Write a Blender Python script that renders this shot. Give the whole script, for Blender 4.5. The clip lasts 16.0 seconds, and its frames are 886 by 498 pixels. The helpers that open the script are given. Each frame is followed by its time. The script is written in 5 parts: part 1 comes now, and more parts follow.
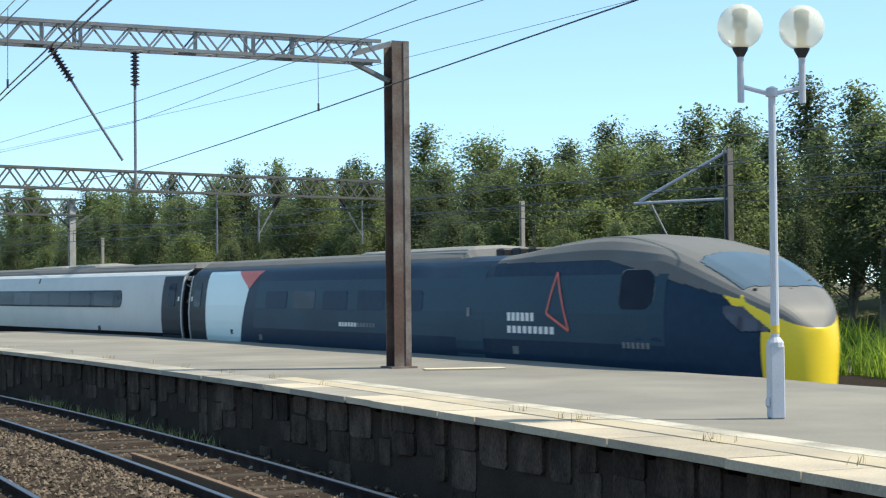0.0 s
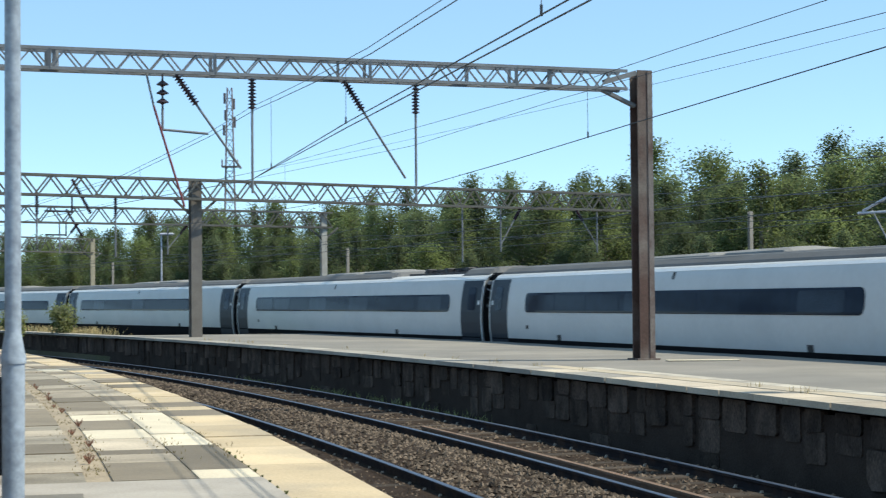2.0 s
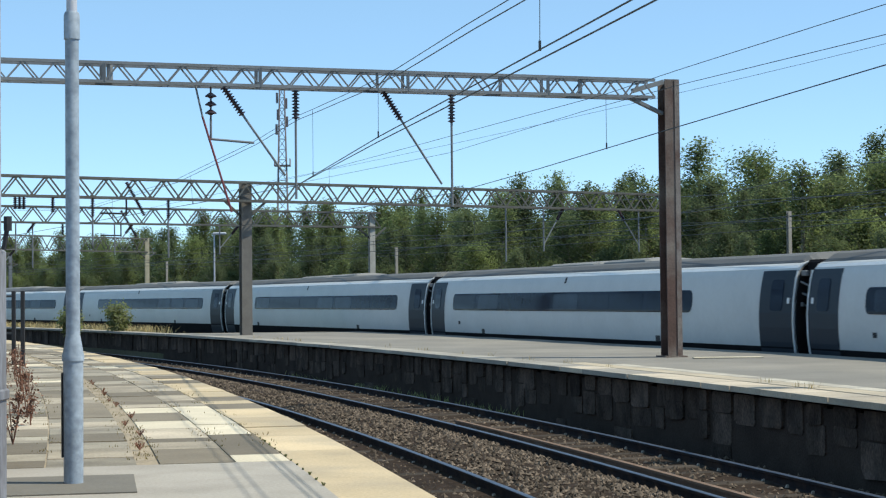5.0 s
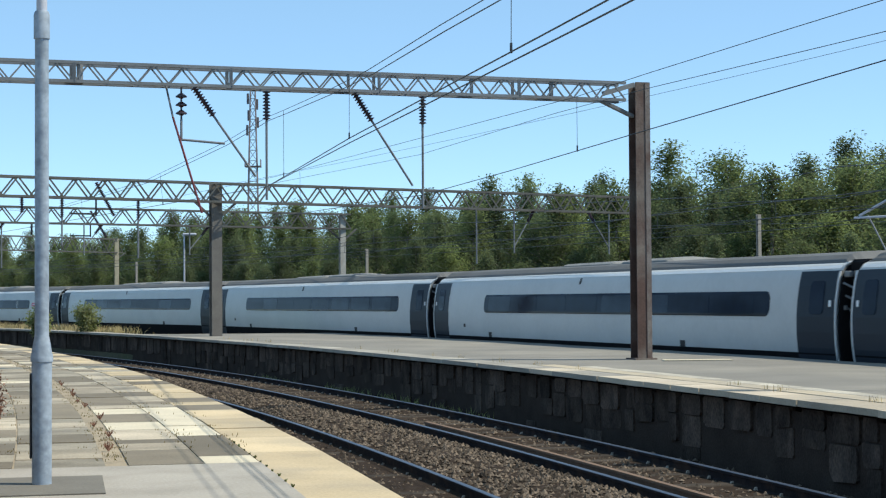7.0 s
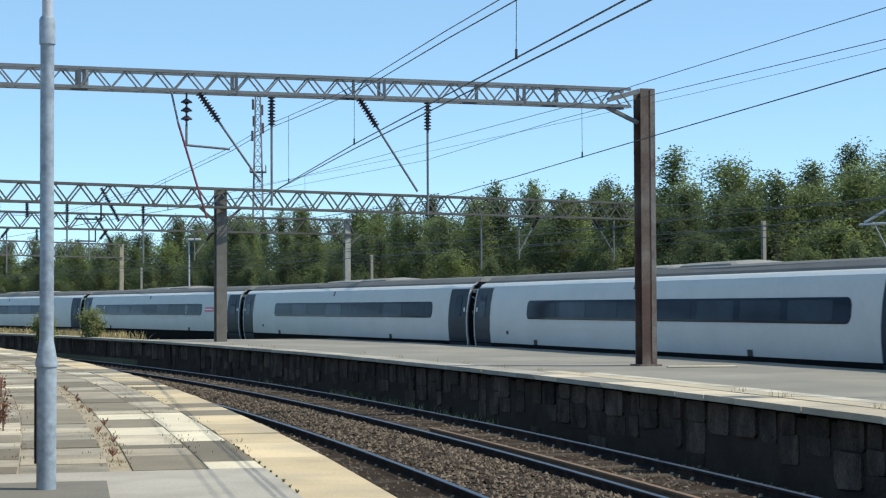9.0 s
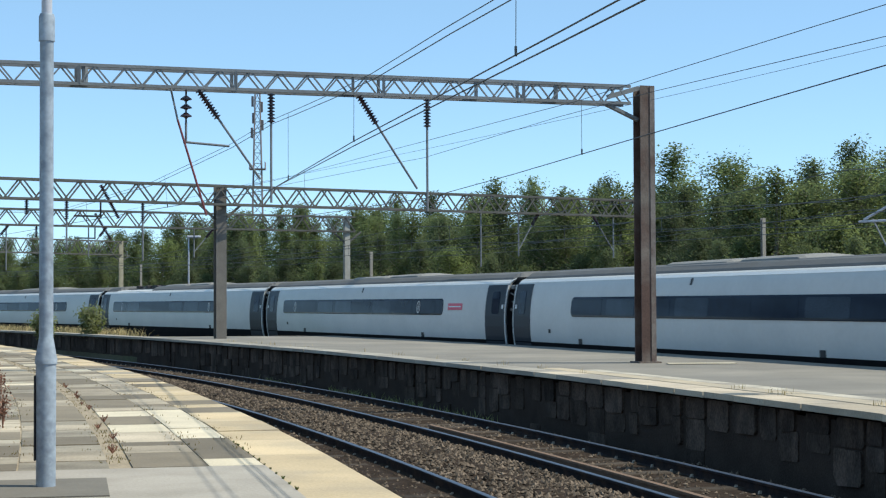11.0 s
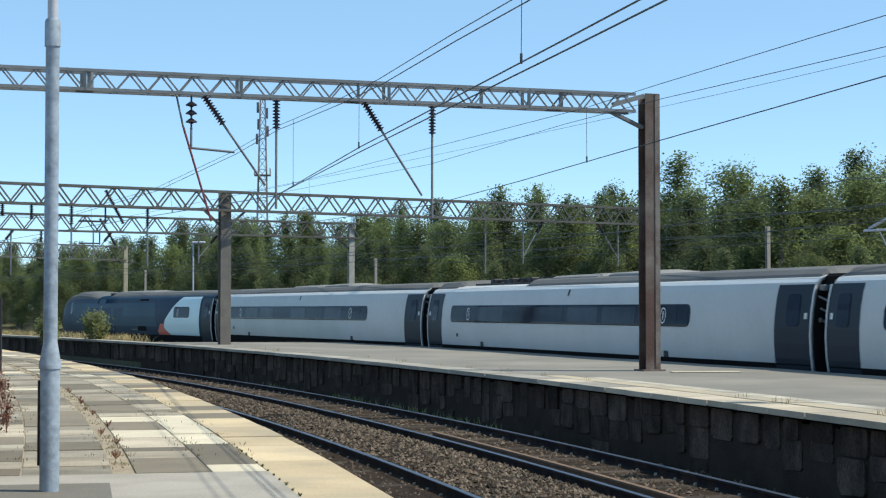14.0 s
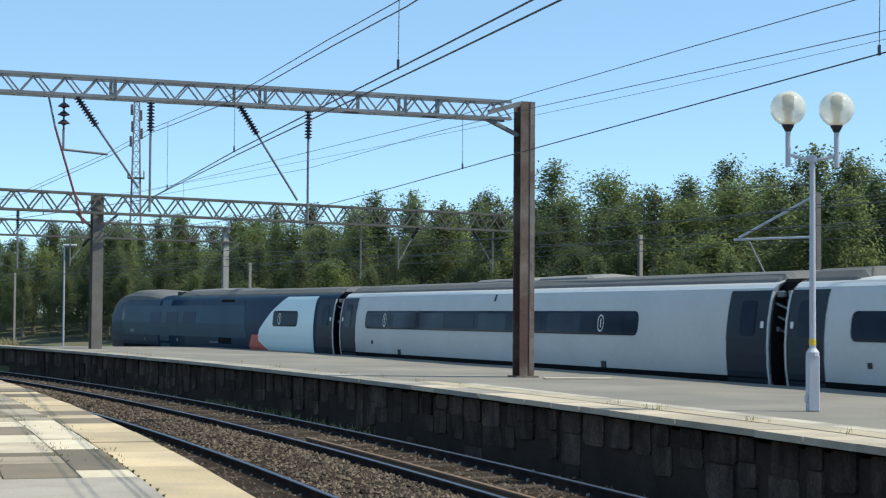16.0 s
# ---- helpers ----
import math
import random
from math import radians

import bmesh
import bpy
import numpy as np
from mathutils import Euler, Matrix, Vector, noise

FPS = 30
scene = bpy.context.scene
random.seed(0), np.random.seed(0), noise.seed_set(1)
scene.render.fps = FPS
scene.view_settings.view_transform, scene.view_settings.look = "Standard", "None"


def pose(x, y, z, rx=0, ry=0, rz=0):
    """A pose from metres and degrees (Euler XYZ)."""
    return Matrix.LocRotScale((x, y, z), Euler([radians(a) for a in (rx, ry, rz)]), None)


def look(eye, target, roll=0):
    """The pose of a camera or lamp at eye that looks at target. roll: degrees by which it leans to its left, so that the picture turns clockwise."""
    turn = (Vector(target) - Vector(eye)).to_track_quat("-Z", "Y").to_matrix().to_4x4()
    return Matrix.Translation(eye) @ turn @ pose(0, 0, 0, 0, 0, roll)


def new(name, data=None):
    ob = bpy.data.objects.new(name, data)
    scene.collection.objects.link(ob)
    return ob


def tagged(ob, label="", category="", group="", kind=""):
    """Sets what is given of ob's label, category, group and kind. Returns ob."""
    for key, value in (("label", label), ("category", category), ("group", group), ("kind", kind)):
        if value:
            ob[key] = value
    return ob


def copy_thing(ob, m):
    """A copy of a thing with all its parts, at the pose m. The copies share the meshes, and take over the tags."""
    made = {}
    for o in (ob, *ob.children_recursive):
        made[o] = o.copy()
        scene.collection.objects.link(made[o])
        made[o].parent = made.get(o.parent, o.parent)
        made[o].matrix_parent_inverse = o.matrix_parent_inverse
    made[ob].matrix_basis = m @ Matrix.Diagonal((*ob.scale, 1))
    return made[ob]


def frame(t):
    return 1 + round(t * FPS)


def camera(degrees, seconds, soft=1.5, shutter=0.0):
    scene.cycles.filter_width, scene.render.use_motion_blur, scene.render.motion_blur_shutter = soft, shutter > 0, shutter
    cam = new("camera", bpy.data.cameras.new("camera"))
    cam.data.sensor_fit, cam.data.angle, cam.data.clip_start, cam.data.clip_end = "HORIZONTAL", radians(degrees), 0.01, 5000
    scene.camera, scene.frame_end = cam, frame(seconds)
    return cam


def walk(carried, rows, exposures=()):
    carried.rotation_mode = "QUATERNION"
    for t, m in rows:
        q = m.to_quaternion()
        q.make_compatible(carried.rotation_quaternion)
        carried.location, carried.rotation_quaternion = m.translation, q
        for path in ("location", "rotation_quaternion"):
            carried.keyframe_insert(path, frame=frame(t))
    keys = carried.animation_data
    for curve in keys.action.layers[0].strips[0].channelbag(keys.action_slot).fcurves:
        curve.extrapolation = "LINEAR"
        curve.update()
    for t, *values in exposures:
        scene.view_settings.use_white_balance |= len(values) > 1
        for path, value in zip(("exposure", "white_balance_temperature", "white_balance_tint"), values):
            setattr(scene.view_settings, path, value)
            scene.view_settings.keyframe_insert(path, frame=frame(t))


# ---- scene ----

# ---- camera ----
cam = camera(2 * math.degrees(math.atan(784 / 3100)), 16.0, soft=1.2, shutter=0.15)
walk(cam, [
    (0, look((0.742, 5.331, 1.332), (18.29, 103.76, 3.47), -0.55)),
    (0.5, look((0.409, 4.227, 1.240), (17.46, 102.73, 3.61), -0.60)),
    (1, look((0.068, 3.322, 1.172), (14.97, 102.18, 3.49), -0.30)),
    (1.5, look((-0.188, 2.467, 1.134), (10.85, 101.82, 3.67), -0.10)),
    (2, look((-0.267, 1.507, 1.132), (4.73, 101.34, 4.07), -0.50)),
    (2.5, look((-0.080, 0.420, 1.160), (-0.86, 100.38, 4.10), -0.40)),
    (3, look((0.000, 0.000, 1.185), (-1.64, 99.95, 4.00), -0.33)),
    (3.5, look((0.000, 0.000, 1.185), (0.00, 99.96, 3.84), -0.34)),
    (4, look((0.000, 0.000, 1.185), (1.47, 99.96, 3.73), -0.56)),
    (6.3, look((0.000, 0.000, 1.185), (2.45, 99.92, 4.37), -0.39)),
    (6.5, look((0.000, 0.000, 1.185), (2.80, 99.91, 4.23), -0.26)),
    (7, look((0.000, 0.000, 1.185), (3.64, 99.89, 4.07), -0.38)),
    (7.5, look((0.000, 0.000, 1.185), (3.87, 99.89, 4.01), -0.19)),
    (8, look((0.000, 0.000, 1.185), (3.12, 99.91, 4.01), -0.29)),
    (8.5, look((0.000, 0.000, 1.185), (2.86, 99.91, 4.23), -0.30)),
    (9, look((0.000, 0.000, 1.185), (3.37, 99.89, 4.41), -0.27)),
    (9.2, look((0.000, 0.000, 1.185), (3.60, 99.88, 4.45), -0.08)),
    (11.3, look((0.000, 0.000, 1.185), (3.24, 99.90, 4.23), -0.36)),
    (11.5, look((0.000, 0.000, 1.185), (2.92, 99.91, 4.24), -0.37)),
    (12, look((0.000, 0.000, 1.185), (2.18, 99.94, 4.00), -0.28)),
    (12.5, look((0.000, 0.000, 1.185), (1.90, 99.94, 4.09), -0.35)),
    (13, look((0.000, 0.000, 1.185), (1.81, 99.93, 4.40), -0.08)),
    (13.5, look((0.000, 0.000, 1.185), (2.25, 99.92, 4.51), 0.05)),
    (14, look((0.000, 0.000, 1.185), (3.14, 99.89, 4.64), 0.02)),
    (14.5, look((0.000, 0.000, 1.185), (3.85, 99.87, 4.65), 0.08)),
    (15, look((0.000, 0.000, 1.185), (5.18, 99.80, 4.87), -0.13)),
    (15.5, look((0.000, 0.000, 1.185), (7.48, 99.65, 4.97), 0.16)),
    (16, look((0.000, 0.000, 1.185), (10.24, 99.40, 4.99), 0.39)),
], ((0, 0.70, 6860, 3), (1.5, 0.69, 6830, 3), (2.0, 0.50, 6640, 3), (2.5, 0.34, 6520, 3), (16, 0.33, 6520, 3)))

# ---- light ----
SUN_EL, SUN_AZ = radians(54), radians(98)          # azimuth clockwise from +y
world = bpy.data.worlds.new("sky")
scene.world = world
world.use_nodes = True
wn, wl = world.node_tree.nodes, world.node_tree.links
sky = wn.new("ShaderNodeTexSky")
sky.sky_type = 'NISHITA'
sky.sun_disc = False
sky.sun_elevation, sky.sun_rotation = SUN_EL, SUN_AZ
sky.altitude = 3800
sky.air_density, sky.dust_density, sky.ozone_density = 0.88, 0.0, 4.3
# thin even haze over the whole sky
haze = wn.new("ShaderNodeMix")
haze.data_type = 'RGBA'
haze.inputs[0].default_value = 0.42
haze.inputs[7].default_value = (1.76, 2.82, 3.52, 1)
wl.new(sky.outputs[0], haze.inputs[6])
wl.new(haze.outputs[2], wn["Background"].inputs[0])
wn["Background"].inputs[1].default_value = 0.187
sun = new("sun", bpy.data.lights.new("sun", 'SUN'))
sun.data.energy, sun.data.angle, sun.data.color = 4.2, radians(0.55), (1.0, 0.91, 0.77)
sun.matrix_world = look((0, 0, 0), (-math.sin(SUN_AZ) * math.cos(SUN_EL), -math.cos(SUN_AZ) * math.cos(SUN_EL), -math.sin(SUN_EL)))

# ---- materials ----
def mat(name, col, rough=0.7, metal=0.0, var=0.25, scale=3.0, fine=40.0, bump=0.2, spec=0.5, rand=0.0, island=0.0, tint=None, tintscale=0.6, tintmix=0.5, stretch=1.0):
    m = bpy.data.materials.new(name)
    m.use_nodes = True
    n, l = m.node_tree.nodes, m.node_tree.links
    b = n["Principled BSDF"]
    b.inputs["Roughness"].default_value, b.inputs["Metallic"].default_value = rough, metal
    b.inputs["Specular IOR Level"].default_value = spec
    tc = n.new("ShaderNodeTexCoord")
    def noise_tex(s, d=4.0):
        t = n.new("ShaderNodeTexNoise")
        t.inputs["Scale"].default_value, t.inputs["Detail"].default_value = s, d
        if stretch == 1.0:
            l.new(tc.outputs["Object"], t.inputs["Vector"])
        else:
            mp = n.new("ShaderNodeMapping")
            mp.inputs["Scale"].default_value = (1, 1, stretch)
            l.new(tc.outputs["Object"], mp.inputs["Vector"])
            l.new(mp.outputs[0], t.inputs["Vector"])
        return t
    big, small = noise_tex(scale), noise_tex(fine, 3.0)
    add = n.new("ShaderNodeMath")
    add.operation = 'ADD'
    l.new(big.outputs[0], add.inputs[0])
    l.new(small.outputs[0], add.inputs[1])
    rng = n.new("ShaderNodeMapRange")
    rng.inputs[1].default_value, rng.inputs[2].default_value = 0.6, 1.4
    rng.inputs[3].default_value, rng.inputs[4].default_value = 1 - var, 1 + var
    l.new(add.outputs[0], rng.inputs[0])
    fac = rng.outputs[0]
    for amount, kind, out in ((rand, "ShaderNodeObjectInfo", "Random"), (island, "ShaderNodeNewGeometry", "Random Per Island")):
        if amount:
            o = n.new(kind)
            r2 = n.new("ShaderNodeMapRange")
            r2.inputs[3].default_value, r2.inputs[4].default_value = 1 - amount, 1 + amount
            l.new(o.outputs[out], r2.inputs[0])
            mu = n.new("ShaderNodeMath")
            mu.operation = 'MULTIPLY'
            l.new(fac, mu.inputs[0])
            l.new(r2.outputs[0], mu.inputs[1])
            fac = mu.outputs[0]
    base = n.new("ShaderNodeRGB")
    base.outputs[0].default_value = (*col, 1)
    src = base.outputs[0]
    if tint:
        tn = noise_tex(tintscale, 5.0)
        tr = n.new("ShaderNodeMapRange")
        tr.inputs[1].default_value, tr.inputs[2].default_value = 0.45, 0.65
        tr.inputs[4].default_value = tintmix
        l.new(tn.outputs[0], tr.inputs[0])
        mx = n.new("ShaderNodeMix")
        mx.data_type = 'RGBA'
        l.new(tr.outputs[0], mx.inputs[0])
        l.new(src, mx.inputs[6])
        mx.inputs[7].default_value = (*tint, 1)
        src = mx.outputs[2]
    hv = n.new("ShaderNodeVectorMath")
    hv.operation = 'SCALE'
    l.new(src, hv.inputs[0])
    l.new(fac, hv.inputs["Scale"])
    l.new(hv.outputs[0], b.inputs["Base Color"])
    if bump:
        bp = n.new("ShaderNodeBump")
        bp.inputs["Strength"].default_value, bp.inputs["Distance"].default_value = bump, 0.02
        l.new(add.outputs[0], bp.inputs["Height"])
        l.new(bp.outputs[0], b.inputs["Normal"])
    return m

M_ASPH = mat("worn_asphalt", (0.20, 0.188, 0.172), 0.92, var=0.2, scale=0.8, fine=60, spec=0.3, tint=(0.27, 0.25, 0.22), tintscale=0.3, tintmix=0.75)
M_COPE = mat("coping_concrete", (0.43, 0.365, 0.285), 0.9, var=0.25, scale=1.2, rand=0.2, tint=(0.30, 0.27, 0.235), tintscale=0.9)
M_COPEGREY = mat("grey_coping", (0.31, 0.285, 0.25), 0.9, var=0.3, scale=1.2, rand=0.2, tint=(0.22, 0.20, 0.18), tintscale=0.9)
M_CREAM = mat("cream_slab", (0.41, 0.35, 0.27), 0.9, var=0.35, scale=1.3, rand=0.25, tint=(0.25, 0.215, 0.165), tintscale=1.6, tintmix=0.75)
M_OCHRE = mat("ochre_slab", (0.50, 0.395, 0.255), 0.9, var=0.2, scale=1.3, rand=0.14, tint=(0.40, 0.33, 0.235), tintscale=1.1, tintmix=0.8)
M_POSTGREY = mat("stained_post", (0.205, 0.215, 0.25), 0.8, var=0.35, scale=5, fine=30, bump=0.15, spec=0.25, tint=(0.09, 0.085, 0.09), tintscale=4, tintmix=0.85, stretch=0.35)
M_WHITE = mat("pale_slab", (0.58, 0.51, 0.39), 0.88, var=0.18, scale=2.0, rand=0.08)
M_DARKSLAB = mat("dark_slab", (0.185, 0.155, 0.115), 0.9, var=0.2, scale=2.5, rand=0.22)
M_MIDSLAB = mat("weathered_slab", (0.30, 0.265, 0.21), 0.9, var=0.3, scale=1.8, rand=0.2, tint=(0.19, 0.165, 0.13), tintscale=1.5, tintmix=0.8)
M_GREYSLAB = mat("grey_concrete", (0.36, 0.33, 0.295), 0.9, var=0.16, scale=1.0, spec=0.3, tint=(0.28, 0.255, 0.225), tintscale=1.4, tintmix=0.7)
M_PATCH = mat("asphalt_patch", (0.15, 0.138, 0.12), 0.92, var=0.15)
M_JOINT = mat("joint_soil", (0.30, 0.245, 0.175), 0.95, var=0.4, scale=2.5)
M_WALL = mat("stained_wall", (0.088, 0.068, 0.057), 0.95, var=0.7, scale=4.0, rand=0.35, bump=0.5, spec=0.1, tint=(0.045, 0.037, 0.033), tintscale=2.4, tintmix=0.9, stretch=0.6)
# dark backing colour: soot together with the shadow low on the wall
M_PLINTH = mat("soot_shadow_plinth", (0.066, 0.052, 0.045), 0.95, var=0.4, scale=2, rand=0.3, bump=0.5, spec=0.1)
M_SAND = mat("sandy_paving", (0.42, 0.355, 0.265), 0.92, var=0.15, scale=1.5, tint=(0.30, 0.27, 0.23), tintscale=0.5, tintmix=0.8)
M_WHITELINE = mat("worn_white_line", (0.46, 0.42, 0.355), 0.88, var=0.35, scale=2.2, tint=(0.28, 0.255, 0.22), tintscale=0.9, tintmix=0.95)
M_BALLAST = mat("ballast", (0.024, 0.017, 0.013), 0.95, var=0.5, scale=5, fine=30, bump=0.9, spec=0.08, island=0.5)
M_STONE = mat("ballast_stone", (0.112, 0.087, 0.067), 0.92, var=0.3, scale=6, bump=0.3, spec=0.2, island=0.75)
M_RAILSIDE = mat("rail_rust", (0.022, 0.020, 0.024), 0.9, spec=0.12, var=0.3, scale=6, tint=(0.07, 0.045, 0.032), tintscale=3)
M_RAILTOP = mat("rail_polished", (0.17, 0.18, 0.22), 0.45, 1.0, var=0.1, bump=0.02)
M_RUSTRAIL = mat("rail_brown", (0.16, 0.10, 0.065), 0.8, var=0.3, scale=6)
M_SLEEPER = mat("sleeper", (0.058, 0.048, 0.041), 0.95, spec=0.08, var=0.3, scale=4, rand=0.25)
M_CLIP = mat("rail_clip", (0.34, 0.29, 0.24), 0.7, var=0.3)
M_EARTH = mat("earth", (0.10, 0.095, 0.06), 0.97, var=0.4, scale=0.3, fine=8, bump=0.5, tint=(0.07, 0.11, 0.03), tintscale=0.2)
M_MASTRUST = mat("mast_rust", (0.095, 0.056, 0.047), 0.85, var=0.3, scale=2.5, fine=25, bump=0.3, tint=(0.20, 0.175, 0.155), tintscale=1.1, tintmix=0.8)
M_STEEL = mat("galvanised", (0.185, 0.202, 0.225), 0.65, 0.0, var=0.25, scale=3, bump=0.1, spec=0.3, tint=(0.135, 0.135, 0.135), tintscale=0.8)
M_OLDSTEEL = mat("old_steel", (0.16, 0.148, 0.135), 0.8, var=0.3, scale=2.5, bump=0.2, tint=(0.11, 0.10, 0.095), tintscale=1.0)
M_BACKSTEEL = mat("weathered_steel", (0.105, 0.108, 0.105), 0.75, var=0.3, scale=3, bump=0.1, spec=0.25, tint=(0.075, 0.07, 0.065), tintscale=0.8)
M_PALEPOST = mat("pale_post", (0.42, 0.41, 0.38), 0.85, var=0.25, scale=3, bump=0.1, spec=0.25, tint=(0.32, 0.30, 0.27), tintscale=1.2)
M_BUFFPOST = mat("buff_post", (0.46, 0.41, 0.30), 0.9, var=0.25, scale=3, bump=0.1, spec=0.2, tint=(0.34, 0.30, 0.22), tintscale=1.2)
# paler grey than the mast rust: sunlight on the flange edge, put into colour
M_LITFLANGE = mat("lit_flange_grey", (0.20, 0.175, 0.165), 0.85, var=0.3, scale=3, fine=25, bump=0.2, spec=0.25, tint=(0.10, 0.06, 0.05), tintscale=2.2, tintmix=0.8)
M_CONCRETEPOST = mat("post_grey", (0.20, 0.19, 0.175), 0.85, var=0.25, scale=3, bump=0.15, spec=0.25, tint=(0.13, 0.12, 0.11), tintscale=1.2)
M_GALVLAMP = mat("galvanised_column", (0.30, 0.355, 0.43), 0.55, 0.0, var=0.3, scale=5.0, fine=26, bump=0.06, spec=0.4, tint=(0.22, 0.268, 0.335), tintscale=14, tintmix=0.75)
M_LAMPPAINT = mat("lamp_paint", (0.46, 0.48, 0.55), 0.6, var=0.1, scale=4, bump=0.05)
M_DARKMETAL = mat("dark_metal", (0.03, 0.03, 0.035), 0.6, 0.3, var=0.3)
M_INSUL = mat("brown_insulator", (0.045, 0.03, 0.04), 0.25, var=0.1, bump=0)
M_WIRE = mat("wire", (0.07, 0.08, 0.09), 0.6, 0.4, var=0.1, bump=0)
M_REDTUBE = mat("red_tube", (0.17, 0.04, 0.05), 0.6, var=0.2)
M_GLOBE = None
M_BARK = mat("birch_bark", (0.22, 0.20, 0.17), 0.9, var=0.45, scale=4)
M_DRYGRASS = mat("dry_grass", (0.40, 0.32, 0.16), 0.85, var=0.3, scale=1, bump=0, island=0.4)
M_WEED = mat("red_weed", (0.21, 0.10, 0.065), 0.85, var=0.3, bump=0, island=0.5)
M_FENCE = mat("fence_brown", (0.16, 0.135, 0.115), 0.85, var=0.25, scale=3)
M_POSTER = mat("poster_navy", (0.02, 0.03, 0.09), 0.4, var=0.1, bump=0)
M_INK = mat("white_ink", (0.8, 0.8, 0.82), 0.5, var=0.05, bump=0)
M_SILVER = mat("train_silver", (0.555, 0.56, 0.57), 0.42, 0.0, var=0.05, scale=0.6, fine=9, bump=0.01, spec=0.3, tint=(0.49, 0.50, 0.515), tintscale=0.7, tintmix=0.6)
M_STRIP = mat("edge_strip", (0.62, 0.63, 0.65), 0.4, var=0.1, scale=2, bump=0.01)
M_ICE = mat("train_pale_blue", (0.66, 0.80, 0.85), 0.35, var=0.04, scale=0.6, bump=0.01)
M_NAVY = mat("train_navy", (0.017, 0.040, 0.078), 0.4, var=0.2, scale=0.6, fine=7, bump=0.01, spec=0.06)
M_SLATE = mat("train_slate", (0.031, 0.068, 0.108), 0.4, var=0.25, scale=0.5, bump=0.01, spec=0.06)
M_DOOR = mat("door_grey", (0.022, 0.031, 0.046), 0.4, var=0.1, scale=0.8, bump=0.01, spec=0.1)
M_ROOF = mat("roof_grey", (0.115, 0.118, 0.125), 0.8, var=0.2, scale=0.8, bump=0.1, tint=(0.12, 0.115, 0.11), tintscale=0.5)
M_POD = mat("pod_grey", (0.20, 0.20, 0.20), 0.75, var=0.25, scale=0.9, bump=0.1, tint=(0.14, 0.135, 0.13), tintscale=0.7)
M_UNDER = mat("underframe", (0.014, 0.014, 0.016), 0.9, var=0.3, spec=0.04)
M_RED = mat("train_red", (0.60, 0.10, 0.07), 0.4, var=0.05, bump=0)
M_PLATE = mat("red_plate", (0.55, 0.04, 0.10), 0.4, var=0.05, bump=0)
M_YELLOW = mat("nose_yellow", (0.85, 0.60, 0.02), 0.35, var=0.07, scale=1, bump=0.01)
M_NOSEGREY = mat("nose_grey", (0.13, 0.13, 0.135), 0.6, var=0.12, scale=2, bump=0.02)
M_LIGHTCLUSTER = mat("headlamp_glass", (0.05, 0.05, 0.08), 0.1, var=0.05, bump=0)
M_MASTRED = mat("mast_lattice", (0.17, 0.15, 0.165), 0.7, var=0.2, bump=0)
M_GLASS = mat("tinted_glass", (0.010, 0.017, 0.034), 0.08, var=0.3, scale=0.7, fine=3, bump=0.0, spec=0.05)
M_WINDSCREEN = mat("windscreen", (0.10, 0.14, 0.18), 0.06, 0.35, var=0.2, scale=1.5, bump=0, spec=1.0)
M_BLIND = mat("window_interior", (0.026, 0.038, 0.060), 0.08, var=0.4, scale=1.5, bump=0, spec=0.06)
M_YBAND = mat("yellow_band", (0.7, 0.5, 0.04), 0.5, var=0.1, bump=0)

def foliage(name, col, tint, back):
    """Leaf colour with light coming through the blade."""
    m = mat(name, col, 0.75, var=0.25, scale=0.3, fine=2.5, bump=0, spec=0.1, rand=0.24, island=0.12, tint=tint, tintscale=0.3)
    n, l = m.node_tree.nodes, m.node_tree.links
    b = n["Principled BSDF"]
    col_src = b.inputs["Base Color"].links[0].from_socket
    tr = n.new("ShaderNodeBsdfTranslucent")
    gain = n.new("ShaderNodeVectorMath")
    gain.operation = 'MULTIPLY'
    gain.inputs[1].default_value = back
    l.new(col_src, gain.inputs[0])
    l.new(gain.outputs[0], tr.inputs[0])
    mix = n.new("ShaderNodeMixShader")
    mix.inputs[0].default_value = 0.58
    l.new(b.outputs[0], mix.inputs[1])
    l.new(tr.outputs[0], mix.inputs[2])
    l.new(mix.outputs[0], n["Material Output"].inputs[0])
    return m
M_LEAF = foliage("leaves", (0.118, 0.140, 0.074), (0.148, 0.176, 0.087), (1.65, 1.75, 1.3))
M_LEAFDARK = foliage("dark_leaves", (0.096, 0.116, 0.072), (0.122, 0.147, 0.083), (1.65, 1.75, 1.35))
M_GRASS = foliage("grass", (0.13, 0.19, 0.045), (0.19, 0.24, 0.06), (1.6, 1.7, 0.8))
M_SHRUB = foliage("shrub_leaf", (0.22, 0.235, 0.14), (0.28, 0.28, 0.17), (1.5, 1.6, 0.9))

M_JOINTGROWTH = foliage("joint_moss", (0.20, 0.155, 0.10), (0.20, 0.18, 0.11), (1.3, 1.3, 0.8))

